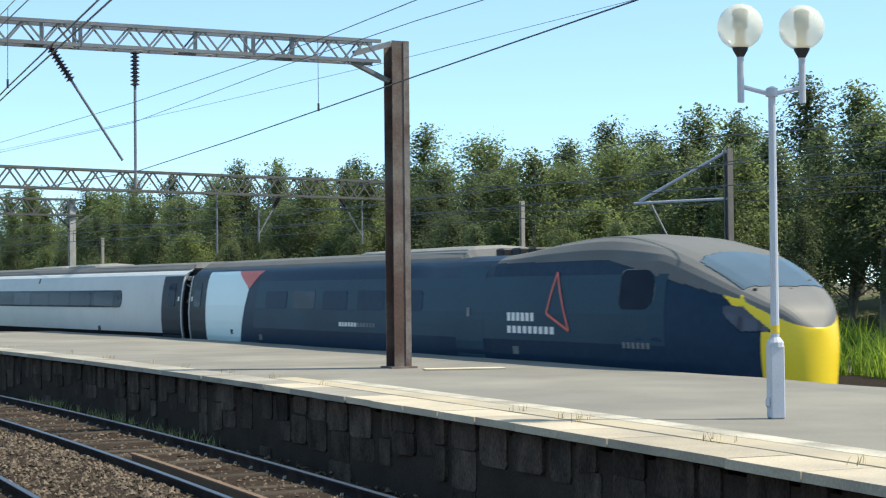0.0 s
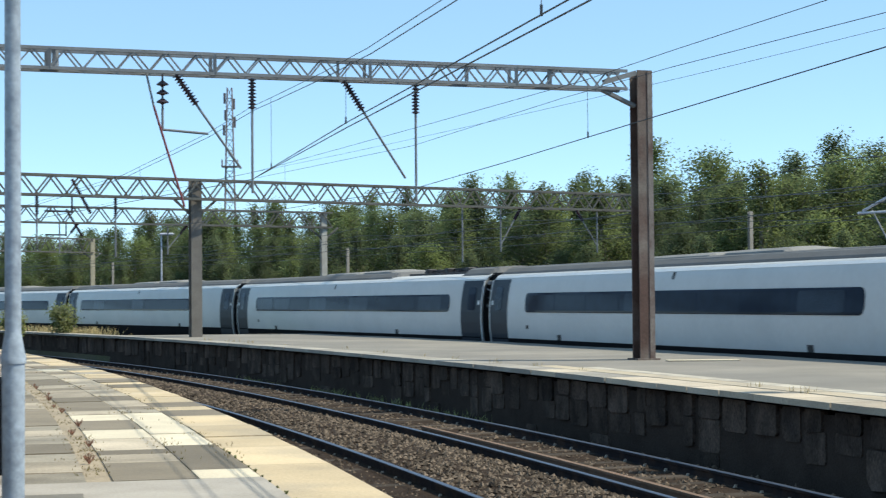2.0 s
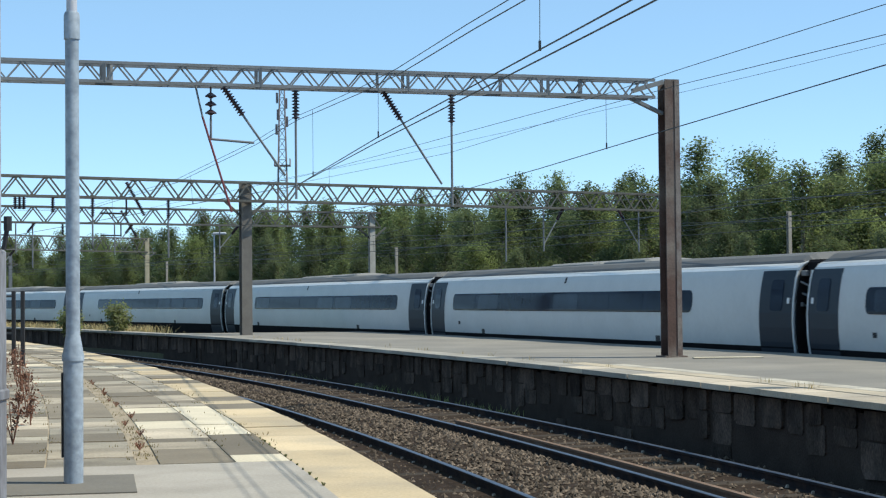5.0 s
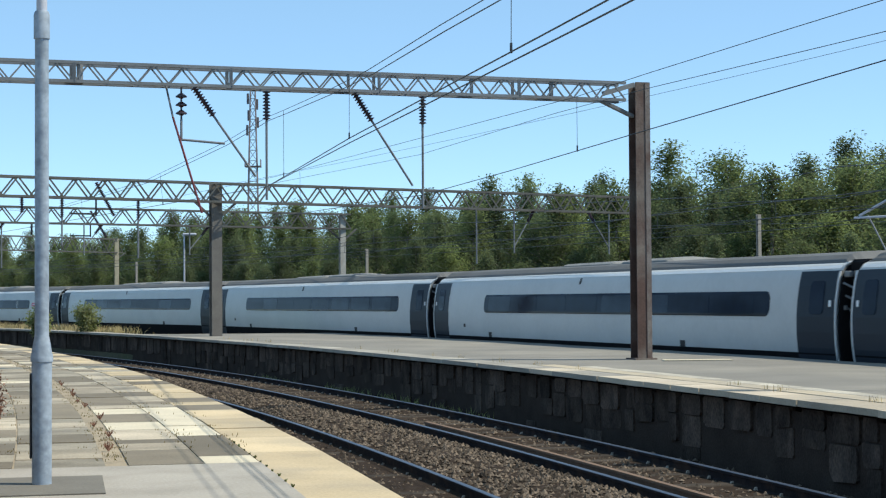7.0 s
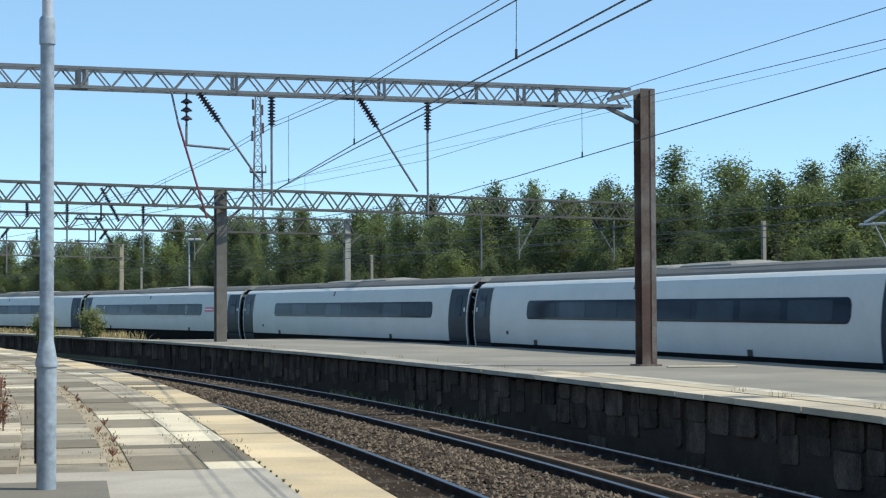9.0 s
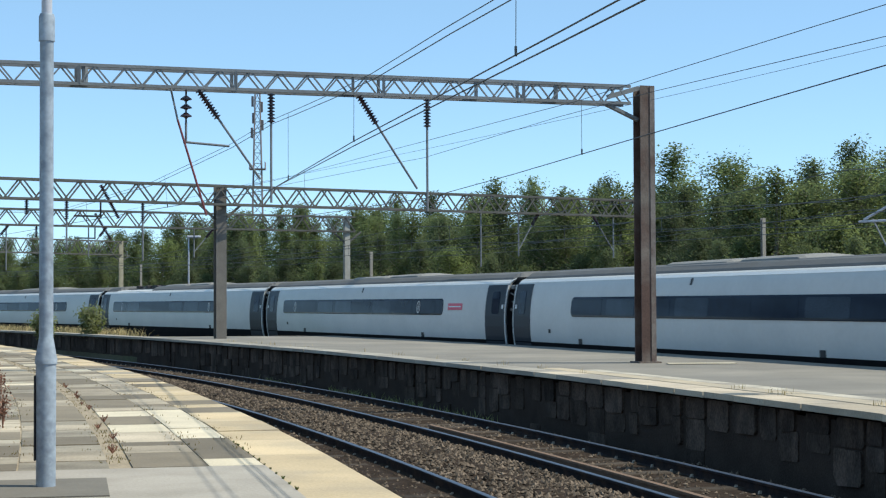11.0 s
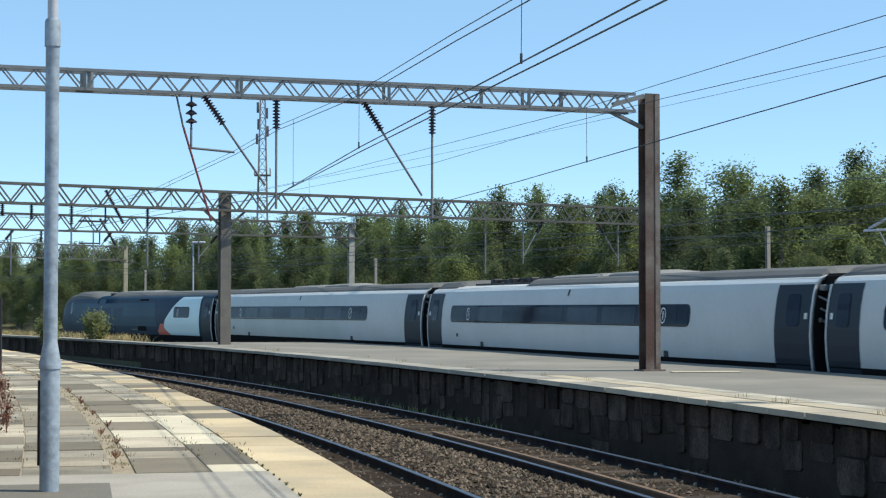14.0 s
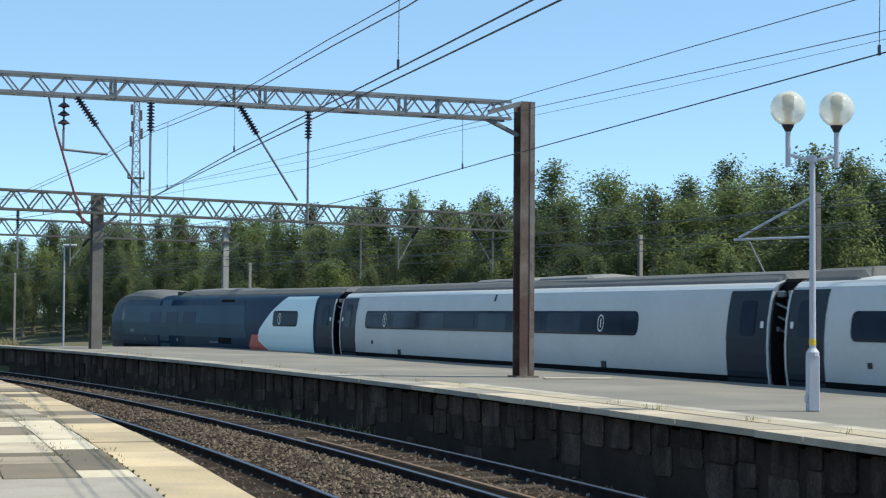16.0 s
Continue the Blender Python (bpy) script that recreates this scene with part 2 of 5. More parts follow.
def glass_globe():
    m = bpy.data.materials.new("globe_acrylic")
    m.use_nodes = True
    n, l = m.node_tree.nodes, m.node_tree.links
    b = n["Principled BSDF"]
    b.inputs["Base Color"].default_value = (0.88, 0.86, 0.76, 1)
    b.inputs["Roughness"].default_value = 0.15
    tr, cl = n.new("ShaderNodeBsdfTranslucent"), n.new("ShaderNodeBsdfTransparent")
    tr.inputs[0].default_value = (0.92, 0.90, 0.78, 1)
    a, c = n.new("ShaderNodeMixShader"), n.new("ShaderNodeMixShader")
    a.inputs[0].default_value, c.inputs[0].default_value = 0.55, 0.38
    l.new(b.outputs[0], a.inputs[1])
    l.new(tr.outputs[0], a.inputs[2])
    l.new(a.outputs[0], c.inputs[1])
    l.new(cl.outputs[0], c.inputs[2])
    l.new(c.outputs[0], n["Material Output"].inputs[0])
    return m
M_GLOBE = glass_globe()

# ---- builders ----
def part(name, bm, material, parent=None, label="", smooth=False):
    me = bpy.data.meshes.new(name)
    if smooth:
        for f in bm.faces:
            f.smooth = True
        bm.normal_update()
        for e in bm.edges:
            if len(e.link_faces) == 2 and e.calc_face_angle(0.0) > 0.6:
                e.smooth = False
    bm.to_mesh(me)
    bm.free()
    me.materials.append(material)
    ob = new(name, me)
    if parent:
        ob.parent = parent
    if label:
        ob["label"] = label
    return ob

def pydata(name, verts, faces, material, parent=None, label="", smooth=False):
    me = bpy.data.meshes.new(name)
    me.from_pydata([tuple(v) for v in verts], [], [tuple(f) for f in faces])
    me.update()
    if smooth:
        me.shade_smooth()
    me.materials.append(material)
    ob = new(name, me)
    if parent:
        ob.parent = parent
    if label:
        ob["label"] = label
    return ob

def thing(name, m, label, category, group="", kind=""):
    ob = new(name)
    ob.empty_display_size = 0.2
    ob.matrix_world = m
    return tagged(ob, label, category, group, kind)

def add_box(bm, cx, cy, cz, sx, sy, sz, m=Matrix(), bev=0.0):
    r = bmesh.ops.create_cube(bm, size=1, matrix=m @ Matrix.Translation((cx, cy, cz)) @ Matrix.Diagonal((sx, sy, sz, 1)))
    if bev:
        edges = {e for v in r['verts'] for e in v.link_edges}
        bmesh.ops.bevel(bm, geom=list(edges), offset=bev, segments=1, affect='EDGES')

def add_rod(bm, a, b, r, seg=6, r2=None):
    a, b = Vector(a), Vector(b)
    d = b - a
    m = Matrix.Translation((a + b) / 2) @ d.to_track_quat('Z', 'Y').to_matrix().to_4x4()
    bmesh.ops.create_cone(bm, cap_ends=True, segments=seg, radius1=r, radius2=r if r2 is None else r2, depth=d.length, matrix=m)

def add_bar(bm, a, b, w, h):
    """A square bar from a to b."""
    a, b = Vector(a), Vector(b)
    d = b - a
    m = Matrix.Translation((a + b) / 2) @ d.to_track_quat('Z', 'Y').to_matrix().to_4x4() @ Matrix.Diagonal((w, h, d.length, 1))
    bmesh.ops.create_cube(bm, size=1, matrix=m)

def add_lathe(bm, prof, seg=16, m=Matrix()):
    """prof: rows of radius and z."""
    rings = []
    for r, z in prof:
        rings.append([bm.verts.new(m @ Vector((r * math.cos(2 * math.pi * k / seg), r * math.sin(2 * math.pi * k / seg), z))) for k in range(seg)])
    for a, b in zip(rings, rings[1:]):
        for k in range(seg):
            bm.faces.new((a[k], a[(k + 1) % seg], b[(k + 1) % seg], b[k]))
    bm.faces.new(rings[0][::-1])
    bm.faces.new(rings[-1])

def wire(name, pts, r, material, parent=None, label=""):
    """A thin round wire swept through the points."""
    v, f = [], []
    pts = [Vector(p) for p in pts]
    for i, p in enumerate(pts):
        d = (pts[min(i + 1, len(pts) - 1)] - pts[max(i - 1, 0)]).normalized()
        a = d.cross(Vector((0, 0, 1))).normalized()
        b = a.cross(d)
        v += [p + (a * math.cos(k * math.pi / 2.5) + b * math.sin(k * math.pi / 2.5)) * r for k in range(5)]
        if i:
            f += [(5 * i - 5 + k, 5 * i - 5 + (k + 1) % 5, 5 * i + (k + 1) % 5, 5 * i + k) for k in range(5)]
    return pydata(name, v, f, material, parent, label)

# ---- plan: curved tracks ----
NC = (-223.256, -28.883)                            # centre of the near curve
R_EDGE, RAIL_0, RAIL_1, RAIL_2, RAIL_3, R_ISLE = 226.838, 227.697, 229.202, 230.981, 232.486, 233.234
TC, TR = (-280.420, -45.390), 300.760               # centre and radius of the train's track
RAIL_Z = -0.808

def on(c, r, a, z=0.0):
    return Vector((c[0] + r * math.cos(a), c[1] + r * math.sin(a), z))

def ang(c, r, y):
    """Angle at which the circle reaches the given y."""
    return math.asin((y - c[1]) / r)

def ribbon(c, prof, a0, a1, n):
    """Sweep rows of (radius, z) round the centre c."""
    v, f = [], []
    k = len(prof)
    for i in range(n + 1):
        a = a0 + (a1 - a0) * i / n
        v += [on(c, r, a, z) for r, z in prof]
        if i:
            f += [((i - 1) * k + j, i * k + j, i * k + j + 1, (i - 1) * k + j + 1) for j in range(k - 1)]
    return v, f

A_LO, A_HI = ang(NC, R_EDGE, -14), ang(NC, R_EDGE, 150)
T_LO, T_HI = ang(TC, TR, -25), ang(TC, TR, 235)

# ground
def hill(x, y):
    d = math.hypot(x - TC[0], y - TC[1]) - TR
    return -1.15 + 2.2 * min(max((d - 16) / 20, 0), 1) + (0.25 * noise.noise(Vector((x * 0.06, y * 0.06, 3))) if d > 14 else 0)
gx = [-1500, -700, -350, -200] + [-120 + 4 * i for i in range(61)] + [180, 260, 450, 800, 1600]
gy = [-900, -400, -150, -60] + [-30 + 5 * i for i in range(58)] + [300, 380, 520, 800, 1300, 2500]
gv = [(x, y, hill(x, y)) for y in gy for x in gx]
gf = [(j * len(gx) + i, j * len(gx) + i + 1, (j + 1) * len(gx) + i + 1, (j + 1) * len(gx) + i) for j in range(len(gy) - 1) for i in range(len(gx) - 1)]
tagged(pydata("ground", gv, gf, M_EARTH, smooth=True), "dark earth and rough grass ground around the railway", "ground", kind="structure")

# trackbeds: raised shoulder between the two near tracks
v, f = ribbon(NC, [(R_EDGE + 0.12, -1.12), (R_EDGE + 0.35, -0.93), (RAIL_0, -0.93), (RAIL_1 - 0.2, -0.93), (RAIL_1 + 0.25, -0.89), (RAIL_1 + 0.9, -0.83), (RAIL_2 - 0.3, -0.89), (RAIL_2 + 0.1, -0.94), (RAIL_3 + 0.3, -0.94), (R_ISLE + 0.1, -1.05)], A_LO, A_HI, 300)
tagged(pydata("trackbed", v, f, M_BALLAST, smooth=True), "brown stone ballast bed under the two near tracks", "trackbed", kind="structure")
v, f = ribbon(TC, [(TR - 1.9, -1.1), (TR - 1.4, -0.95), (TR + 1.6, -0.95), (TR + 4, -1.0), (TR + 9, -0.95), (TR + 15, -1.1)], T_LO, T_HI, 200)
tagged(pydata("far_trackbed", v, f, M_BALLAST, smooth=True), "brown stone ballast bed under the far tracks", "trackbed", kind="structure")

def rail(c, r, a0, a1, n, parent, top=M_RAILTOP, label="", z=RAIL_Z):
    h = 0.155
    v, f = ribbon(c, [(r - 0.07, z - h), (r - 0.07, z - h + 0.012), (r - 0.012, z - h + 0.035), (r - 0.012, z - 0.045), (r - 0.036, z - 0.035), (r - 0.036, z - 0.006),
                      (r + 0.036, z - 0.006), (r + 0.036, z - 0.035), (r + 0.012, z - 0.045), (r + 0.012, z - h + 0.035), (r + 0.07, z - h + 0.012), (r + 0.07, z - h)], a0, a1, n)
    ob = pydata("rail", v, f, M_RAILSIDE if top is M_RAILTOP else top, parent, label)
    if top is M_RAILTOP:
        v, f = ribbon(c, [(r - 0.033, z - 0.006), (r - 0.028, z), (r + 0.028, z), (r + 0.033, z - 0.006)], a0, a1, n)
        pydata("running_surface", v, f, top, ob, "polished steel running surface")
    return ob

def track(label, c, rails, a0, a1, n, sleepers):
    t = thing("railway_track", Matrix(), label, "track", "tracks", "structure")
    for r in rails:
        rail(c, r, a0, a1, n, t)
    bm = bmesh.new()
    add_box(bm, 0, 0, 0, 2.5, 0.26, 0.13, bev=0.015)
    me = bpy.data.meshes.new("sleeper")
    bm.to_mesh(me)
    bm.free()
    me.materials.append(M_SLEEPER)
    mid, step = sum(rails) / len(rails), 0.65 / rails[0]
    s0, s1 = sleepers
    for i in range(int((s1 - s0) / step)):
        a = s0 + i * step
        o = new("sleeper", me)
        o.parent = t
        p = on(c, mid, a, -1.0 + 0.012 * math.sin(i * 2.3))
        o.matrix_local = pose(p.x, p.y, p.z, 0, 0, math.degrees(a) + 0.5 * math.sin(i * 1.7))
    # clips beside each rail foot
    v, f = [], []
    for r in rails:
        for i in range(int((s1 - s0) / step)):
            a = s0 + i * step
            for side in (-1, 1):
                for da in (0.0,):
                    p = on(c, r + side * 0.085, a + da / r, RAIL_Z - 0.125)
                    e, u = Vector((math.cos(a), math.sin(a), 0)) * 0.02, Vector((-math.sin(a), math.cos(a), 0)) * 0.014
                    k = len(v)
                    v += [p - e - u, p + e - u, p + e + u, p - e + u] + [q + Vector((0, 0, 0.035)) - side * e * 0.4 for q in (p - e * .6 - u, p + e * .6 - u, p + e * .6 + u, p - e * .6 + u)]
                    f += [(k, k + 1, k + 5, k + 4), (k + 1, k + 2, k + 6, k + 5), (k + 2, k + 3, k + 7, k + 6), (k + 3, k, k + 4, k + 7), (k + 4, k + 5, k + 6, k + 7)]
    o = pydata("rail_clips", v, f, M_CLIP, t, "pale steel rail clips")
    o["kind"] = "stuff"
    return t

S_LO, S_HI = ang(NC, R_EDGE, 8), ang(NC, R_EDGE, 88)
track("nearer railway track with dark bluish rails in brown ballast", NC, (RAIL_0, RAIL_1), A_LO, A_HI, 260, (S_LO, S_HI))
t2 = track("railway track with a brown check rail beside the island platform", NC, (RAIL_2, RAIL_3), A_LO, A_HI, 260, (S_LO, S_HI))
rail(NC, RAIL_2 + 0.30, A_LO, ang(NC, RAIL_2, 28.6), 120, t2, M_RUSTRAIL, "rusty brown check rail", RAIL_Z + 0.01)
track("far railway track on which the express train runs", TC, (TR - 0.7525, TR + 0.7525), T_LO, T_HI, 200, (ang(TC, TR, 20), ang(TC, TR, 60)))

# ---- platforms ----
def platform_near():
    p = thing("near_platform", Matrix(), "curved station platform of mixed cream and dark paving slabs", "platform", kind="structure")
    v, f = ribbon(NC, [(R_EDGE - 12, -1.2), (R_EDGE - 12, -0.008), (R_EDGE - 0.03, -0.008), (R_EDGE - 0.03, -1.2)], A_LO, A_HI, 200)
    pydata("platform_base", v, f, M_JOINT, p, "soil and grout showing between the slabs")
    # grey concrete apron close to the camera and its asphalt patch
    a1 = ang(NC, R_EDGE, 13.05)
    v, f = ribbon(NC, [(R_EDGE - 3.4, -0.03), (R_EDGE - 3.4, 0), (R_EDGE - 0.56, 0), (R_EDGE - 0.56, -0.03)], A_LO, a1, 60)
    v += [on(NC, R_EDGE - 3.4, a1, -0.03), on(NC, R_EDGE - 3.4, a1, 0), on(NC, R_EDGE - 0.56, a1, 0), on(NC, R_EDGE - 0.56, a1, -0.03)]
    f.append((len(v) - 4, len(v) - 3, len(v) - 2, len(v) - 1))
    pydata("concrete_apron", v, f, M_GREYSLAB, p, "smooth grey concrete surface")
    bm = bmesh.new()
    add_box(bm, 0, 0, 0.003, 1.16, 1.12, 0.012, pose(-2.36, 11.35, 0, 0, 0, 10))
    part("asphalt_patch", bm, M_PATCH, p, "dark asphalt repair patch")
    return p
NEAR = platform_near()

def platform_island():
    p = thing("island_platform", Matrix(), "grey asphalt island platform with a pale coping edge", "platform", kind="structure")
    # top between the near curve and the train's curve
    n, k = 220, 10
    v, f = [], []
    for i in range(n + 1):
        y = -14 + (64 + 14) * i / n
        x0 = NC[0] + math.sqrt((R_ISLE + 0.60) ** 2 - (y - NC[1]) ** 2)
        x1 = TC[0] + math.sqrt((TR - 1.5) ** 2 - (y - TC[1]) ** 2)
        for j in range(k + 1):
            x = x0 + (x1 - x0) * j / k
            v.append((x, y, 0.012 * noise.noise(Vector((x * 0.5, y * 0.5, 1))) + (0.0 if 0 < j < k else 0)))
        v.append((x1, y, -1.2))
        if i:
            w = k + 2
            f += [((i - 1) * w + j, (i - 1) * w + j + 1, i * w + j + 1, i * w + j) for j in range(k + 1)]
    f.append(tuple(range((n) * (k + 2), (n) * (k + 2) + k + 2)))
    pydata("asphalt_surface", v, f, M_ASPH, p, "worn grey asphalt surface", smooth=False)
    for r0, r1, y0, y1, m, nm, lab in ((0.61, 1.02, -8, 31, M_SAND, "sandy_strip", "tan sandy strip behind the coping"), (1.02, 1.34, -8, 30, M_WHITELINE, "white_line", "worn white platform line")):
        v, f = ribbon(NC, [(R_ISLE + r0, -0.02), (R_ISLE + r0 + 0.01, 0.012), (R_ISLE + r1 - 0.01, 0.012), (R_ISLE + r1, -0.02)], ang(NC, R_ISLE, y0), ang(NC, R_ISLE, y1), 160)
        pydata(nm, v, f, m, p, lab)
    bm = bmesh.new()
    add_box(bm, 6.0, 33.0, 0.012, 1.3, 0.34, 0.016, pose(0, 0, 0, 0, 0, 0))
    part("paint_mark", bm, M_WHITE, p, "short worn white paint mark")
    v, f = ribbon(NC, [(R_ISLE + 0.22, -1.2), (R_ISLE + 0.22, -0.16), (R_ISLE + 0.66, -0.16), (R_ISLE + 0.66, -0.02)], A_LO, ang(NC, R_ISLE, 118), 200)
    pydata("backing_wall", v, f, M_PLINTH, p, "dark wall under the coping, soot and shadow in its colour")
    return p
ISLE = platform_island()

# ---- train ----
PITCH = 23.9
HALF = [(-0.55, 1.18), (-0.2, 1.27), (0.1, 1.335), (0.45, 1.365), (0.85, 1.365), (1.25, 1.325), (1.55, 1.265), (1.70, 1.215), (1.80, 1.13), (1.87, 0.98), (1.91, 0.75), (1.93, 0.0)]

def half(z):
    for (z0, w0), (z1, w1) in zip(HALF, HALF[1:]):
        if z <= z1:
            return w0 + (w1 - w0) * (z - z0) / (z1 - z0)
    return 0.0

NOSE_X, NOSE_TIP = 5.4, 13.2
def nose_width(x):
    """Share of the full width that the cab end keeps at x."""
    q = min(max((x - 8.9) / (NOSE_TIP - 8.9), 0), 1)
    return max(1 - q ** 3.1, 0) ** 0.5

def skin(name, zs, lo, hi, nx, off, material, parent, label="", sides=(-1,), thick=0.02, taper=False):
    """A plate lying on the body's flank: for each height it reaches from lo(z) to hi(z). One object a side; the first is returned."""
    made = []
    for side in sides:
        v, f = [], []
        for layer in (off, off - thick):
            for z in zs:
                for i in range(nx + 1):
                    x = lo(z) + (hi(z) - lo(z)) * i / nx
                    v.append((x, side * (half(z) * (nose_width(x) if taper else 1.0) + layer), z))
        w, h = nx + 1, len(zs)
        def id_(l, r, i):
            return l * w * h + r * w + i
        for r in range(h - 1):
            for i in range(nx):
                q = (id_(0, r, i), id_(0, r, i + 1), id_(0, r + 1, i + 1), id_(0, r + 1, i))
                f.append(q if side < 0 else q[::-1])
            for i, flip in ((0, 0), (nx, 1)):
                q = (id_(0, r, i), id_(0, r + 1, i), id_(1, r + 1, i), id_(1, r, i))
                f.append(q if (side < 0) != bool(flip) else q[::-1])
        for r, flip in ((0, 0), (h - 1, 1)):
            for i in range(nx):
                q = (id_(0, r, i), id_(1, r, i), id_(1, r, i + 1), id_(0, r, i + 1))
                f.append(q if (side < 0) != bool(flip) else q[::-1])
        made.append(pydata(name, v, f, material, parent, label))
    return made[0]

def rounded(x, z0, z1, r, sign):
    def at(z):
        d = min(z - z0, z1 - z)
        return x + sign * (r - math.sqrt(max(r * r - (r - min(d, r)) ** 2, 0)))
    return at

def zrows(z0, z1, n=6, r=0.1):
    s = [z0, z0 + r * 0.12, z0 + r * 0.4, z0 + r] + [z0 + r + (z1 - z0 - 2 * r) * i / n for i in range(1, n)] + [z1 - r, z1 - r * 0.4, z1 - r * 0.12, z1]
    return s

def loft(sections, material, name, parent, label="", smooth=True, caps=True):
    v, f = [], []
    k = len(sections[0])
    for s in sections:
        v += s
    for i in range(len(sections) - 1):
        f += [(i * k + j, (i + 1) * k + j, (i + 1) * k + (j + 1) % k, i * k + (j + 1) % k) for j in range(k)]
    if caps:
        f.append(tuple(range(k))[::-1])
        f.append(tuple(range((len(sections) - 1) * k, len(sections) * k)))
    return pydata(name, v, f, material, parent, label, smooth)

def ring(x, sw=1.0, top=1.0, dz=0.0):
    near = [(x, -w * sw, z * (top if z > 0 else 1) + dz) for z, w in HALF]
    far = [(x, w * sw, z * (top if z > 0 else 1) + dz) for z, w in HALF[:-1]][::-1]
    return near + far

def roof_pod(parent, x0, x1, h=0.26, w=1.0, rear_cut=0.25, front_cut=0.25, label="", name="roof_fairing"):
    secs = []
    for x, s in ((x0, 0.02), (x0 + rear_cut, 1), (x0 + (x1 - x0) * 0.33, 1.0), (x0 + (x1 - x0) * 0.66, 1.02), (x1 - front_cut, 1), (x1, 0.02)):
        z0 = 1.80
        secs.append([(x, -w * 1.08, z0), (x, -w, z0 + 0.10 * s), (x, -w * 0.86, z0 + (h - 0.05) * s), (x, -w * 0.7, z0 + h * s), (x, 0, z0 + (h + 0.04) * s),
                     (x, w * 0.7, z0 + h * s), (x, w * 0.86, z0 + (h - 0.05) * s), (x, w, z0 + 0.10 * s), (x, w * 1.08, z0)])
    return loft(secs, M_POD if name == "roof_pod" else M_ROOF, name, parent, label, smooth=False)

def underframe(parent, x0, x1):
    bm = bmesh.new()
    add_box(bm, (x0 + x1) / 2, 0, -0.42, x1 - x0, 2.3, 0.42, bev=0.04)
    for i in range(5):
        add_box(bm, x0 + (x1 - x0) * (0.2 + 0.15 * i), 0, -0.5, 1.9, 2.44, 0.36, bev=0.05)
    part("underframe", bm, M_UNDER, parent, "dark underframe equipment")
    for xc in (x0 + 3.4, x1 - 3.4):
        bm = bmesh.new()
        for dx in (-1.35, 1.35):
            for s in (-0.75, 0.75):
                add_rod(bm, (xc + dx, s - 0.06, RAIL_Z + 0.43), (xc + dx, s + 0.06, RAIL_Z + 0.43), 0.425, 20)
            add_rod(bm, (xc + dx, -0.8, RAIL_Z + 0.43), (xc + dx, 0.8, RAIL_Z + 0.43), 0.08, 8)
        for s in (-0.98, 0.98):
            add_box(bm, xc, s, RAIL_Z + 0.5, 3.4, 0.14, 0.2, bev=0.03)
        part("bogie", bm, M_UNDER, parent, "black wheeled bogie")

def doors(parent, x0, x1, handed):
    """One dark door zone with window, pale hand-rail edge; handed: +1 if the gangway end is towards +x."""
    zs = [-0.3, -0.05, 0.2, 0.5, 0.8, 1.1, 1.4, 1.6, 1.69]
    d = skin("door", zs, lambda z: x0, lambda z: x1, 2, 0.012, M_DOOR, parent, "dark grey plug door", (-1, 1))
    xm = (x0 + x1) / 2
    skin("door_window", zrows(0.85, 1.5, 4, 0.08), rounded(xm - 0.25, 0.85, 1.5, 0.1, 1), rounded(xm + 0.25, 0.85, 1.5, 0.1, -1), 2, 0.02, M_GLASS, d, "small dark door window", (-1, 1))
    xe = x1 - 0.01 if handed > 0 else x0 + 0.01
    skin("door_edge_strip", [-0.2, 0.0, 0.3, 0.7, 1.1, 1.5, 1.68], lambda z: xe - 0.021, lambda z: xe + 0.021, 1, 0.03, M_STRIP, d, "pale vertical edge strip", (-1, 1), 0.03)
    xb = xe - 0.2 * handed
    skin("notice", [1.0, 1.12], lambda z: xb - 0.04, lambda z: xb + 0.04, 1, 0.03, M_INK, d, "small white notice", (-1, 1))

def gangway(parent, x, handed):
    bm = bmesh.new()
    add_box(bm, x + handed * 0.2, 0, 0.75, 0.42, 2.1, 2.3, bev=0.06)
    part("gangway", bm, M_UNDER, parent, "black concertina gangway")
    for side in (-1, 1):
        bm = bmesh.new()
        for k in range(3):
            zc = 1.46 - 0.24 * k
            add_rod(bm, (x - handed * 0.02, side * (1.20 - 0.04 * k), zc), (x + handed * 0.33, side * (1.14 - 0.04 * k), zc - 0.12), 0.022, 6)
        add_box(bm, x + handed * 0.12, side * 1.15, 1.62, 0.2, 0.1, 0.12, bev=0.02)
        add_box(bm, x + handed * 0.08, side * 1.2, 0.98, 0.06, 0.06, 0.09, bev=0.01)
        part("coupling_cables", bm, M_STEEL, parent, "pale cables and boxes at the car end")

def small_marks(parent, xs, near=-1):
    for x, z, w, h, m in xs:
        skin("lineside_marking", [z, z + h], lambda q: x - w / 2, lambda q: x + w / 2, 1, 0.012, m, parent, "", (near,), 0.01)

def oval_badge(parent, x, z, rx, rz, near=-1):
    """An outlined oval with a bar inside it, on the glass."""
    v, f = [], []
    n = 20
    for k in range(n):
        c, s = math.cos(2 * math.pi * k / n), math.sin(2 * math.pi * k / n)
        for q in (1.0, 0.84):
            zz = z + rz * s * q
            v.append((x + rx * c * q, near * (half(zz) + 0.026), zz))
        f.append((2 * k, (2 * k + 2) % (2 * n), (2 * k + 3) % (2 * n), 2 * k + 1))
    k = len(v)
    for dx, dz in ((-0.12, -0.5), (0.12, -0.5), (0.12, 0.5), (-0.12, 0.5)):
        zz = z + rz * dz
        v.append((x + rx * dx, near * (half(zz) + 0.026), zz))
    f.append((k, k + 1, k + 2, k + 3))
    pydata("class_badge", v, f, M_INK, parent, "white oval badge")

RW = random.Random(17)
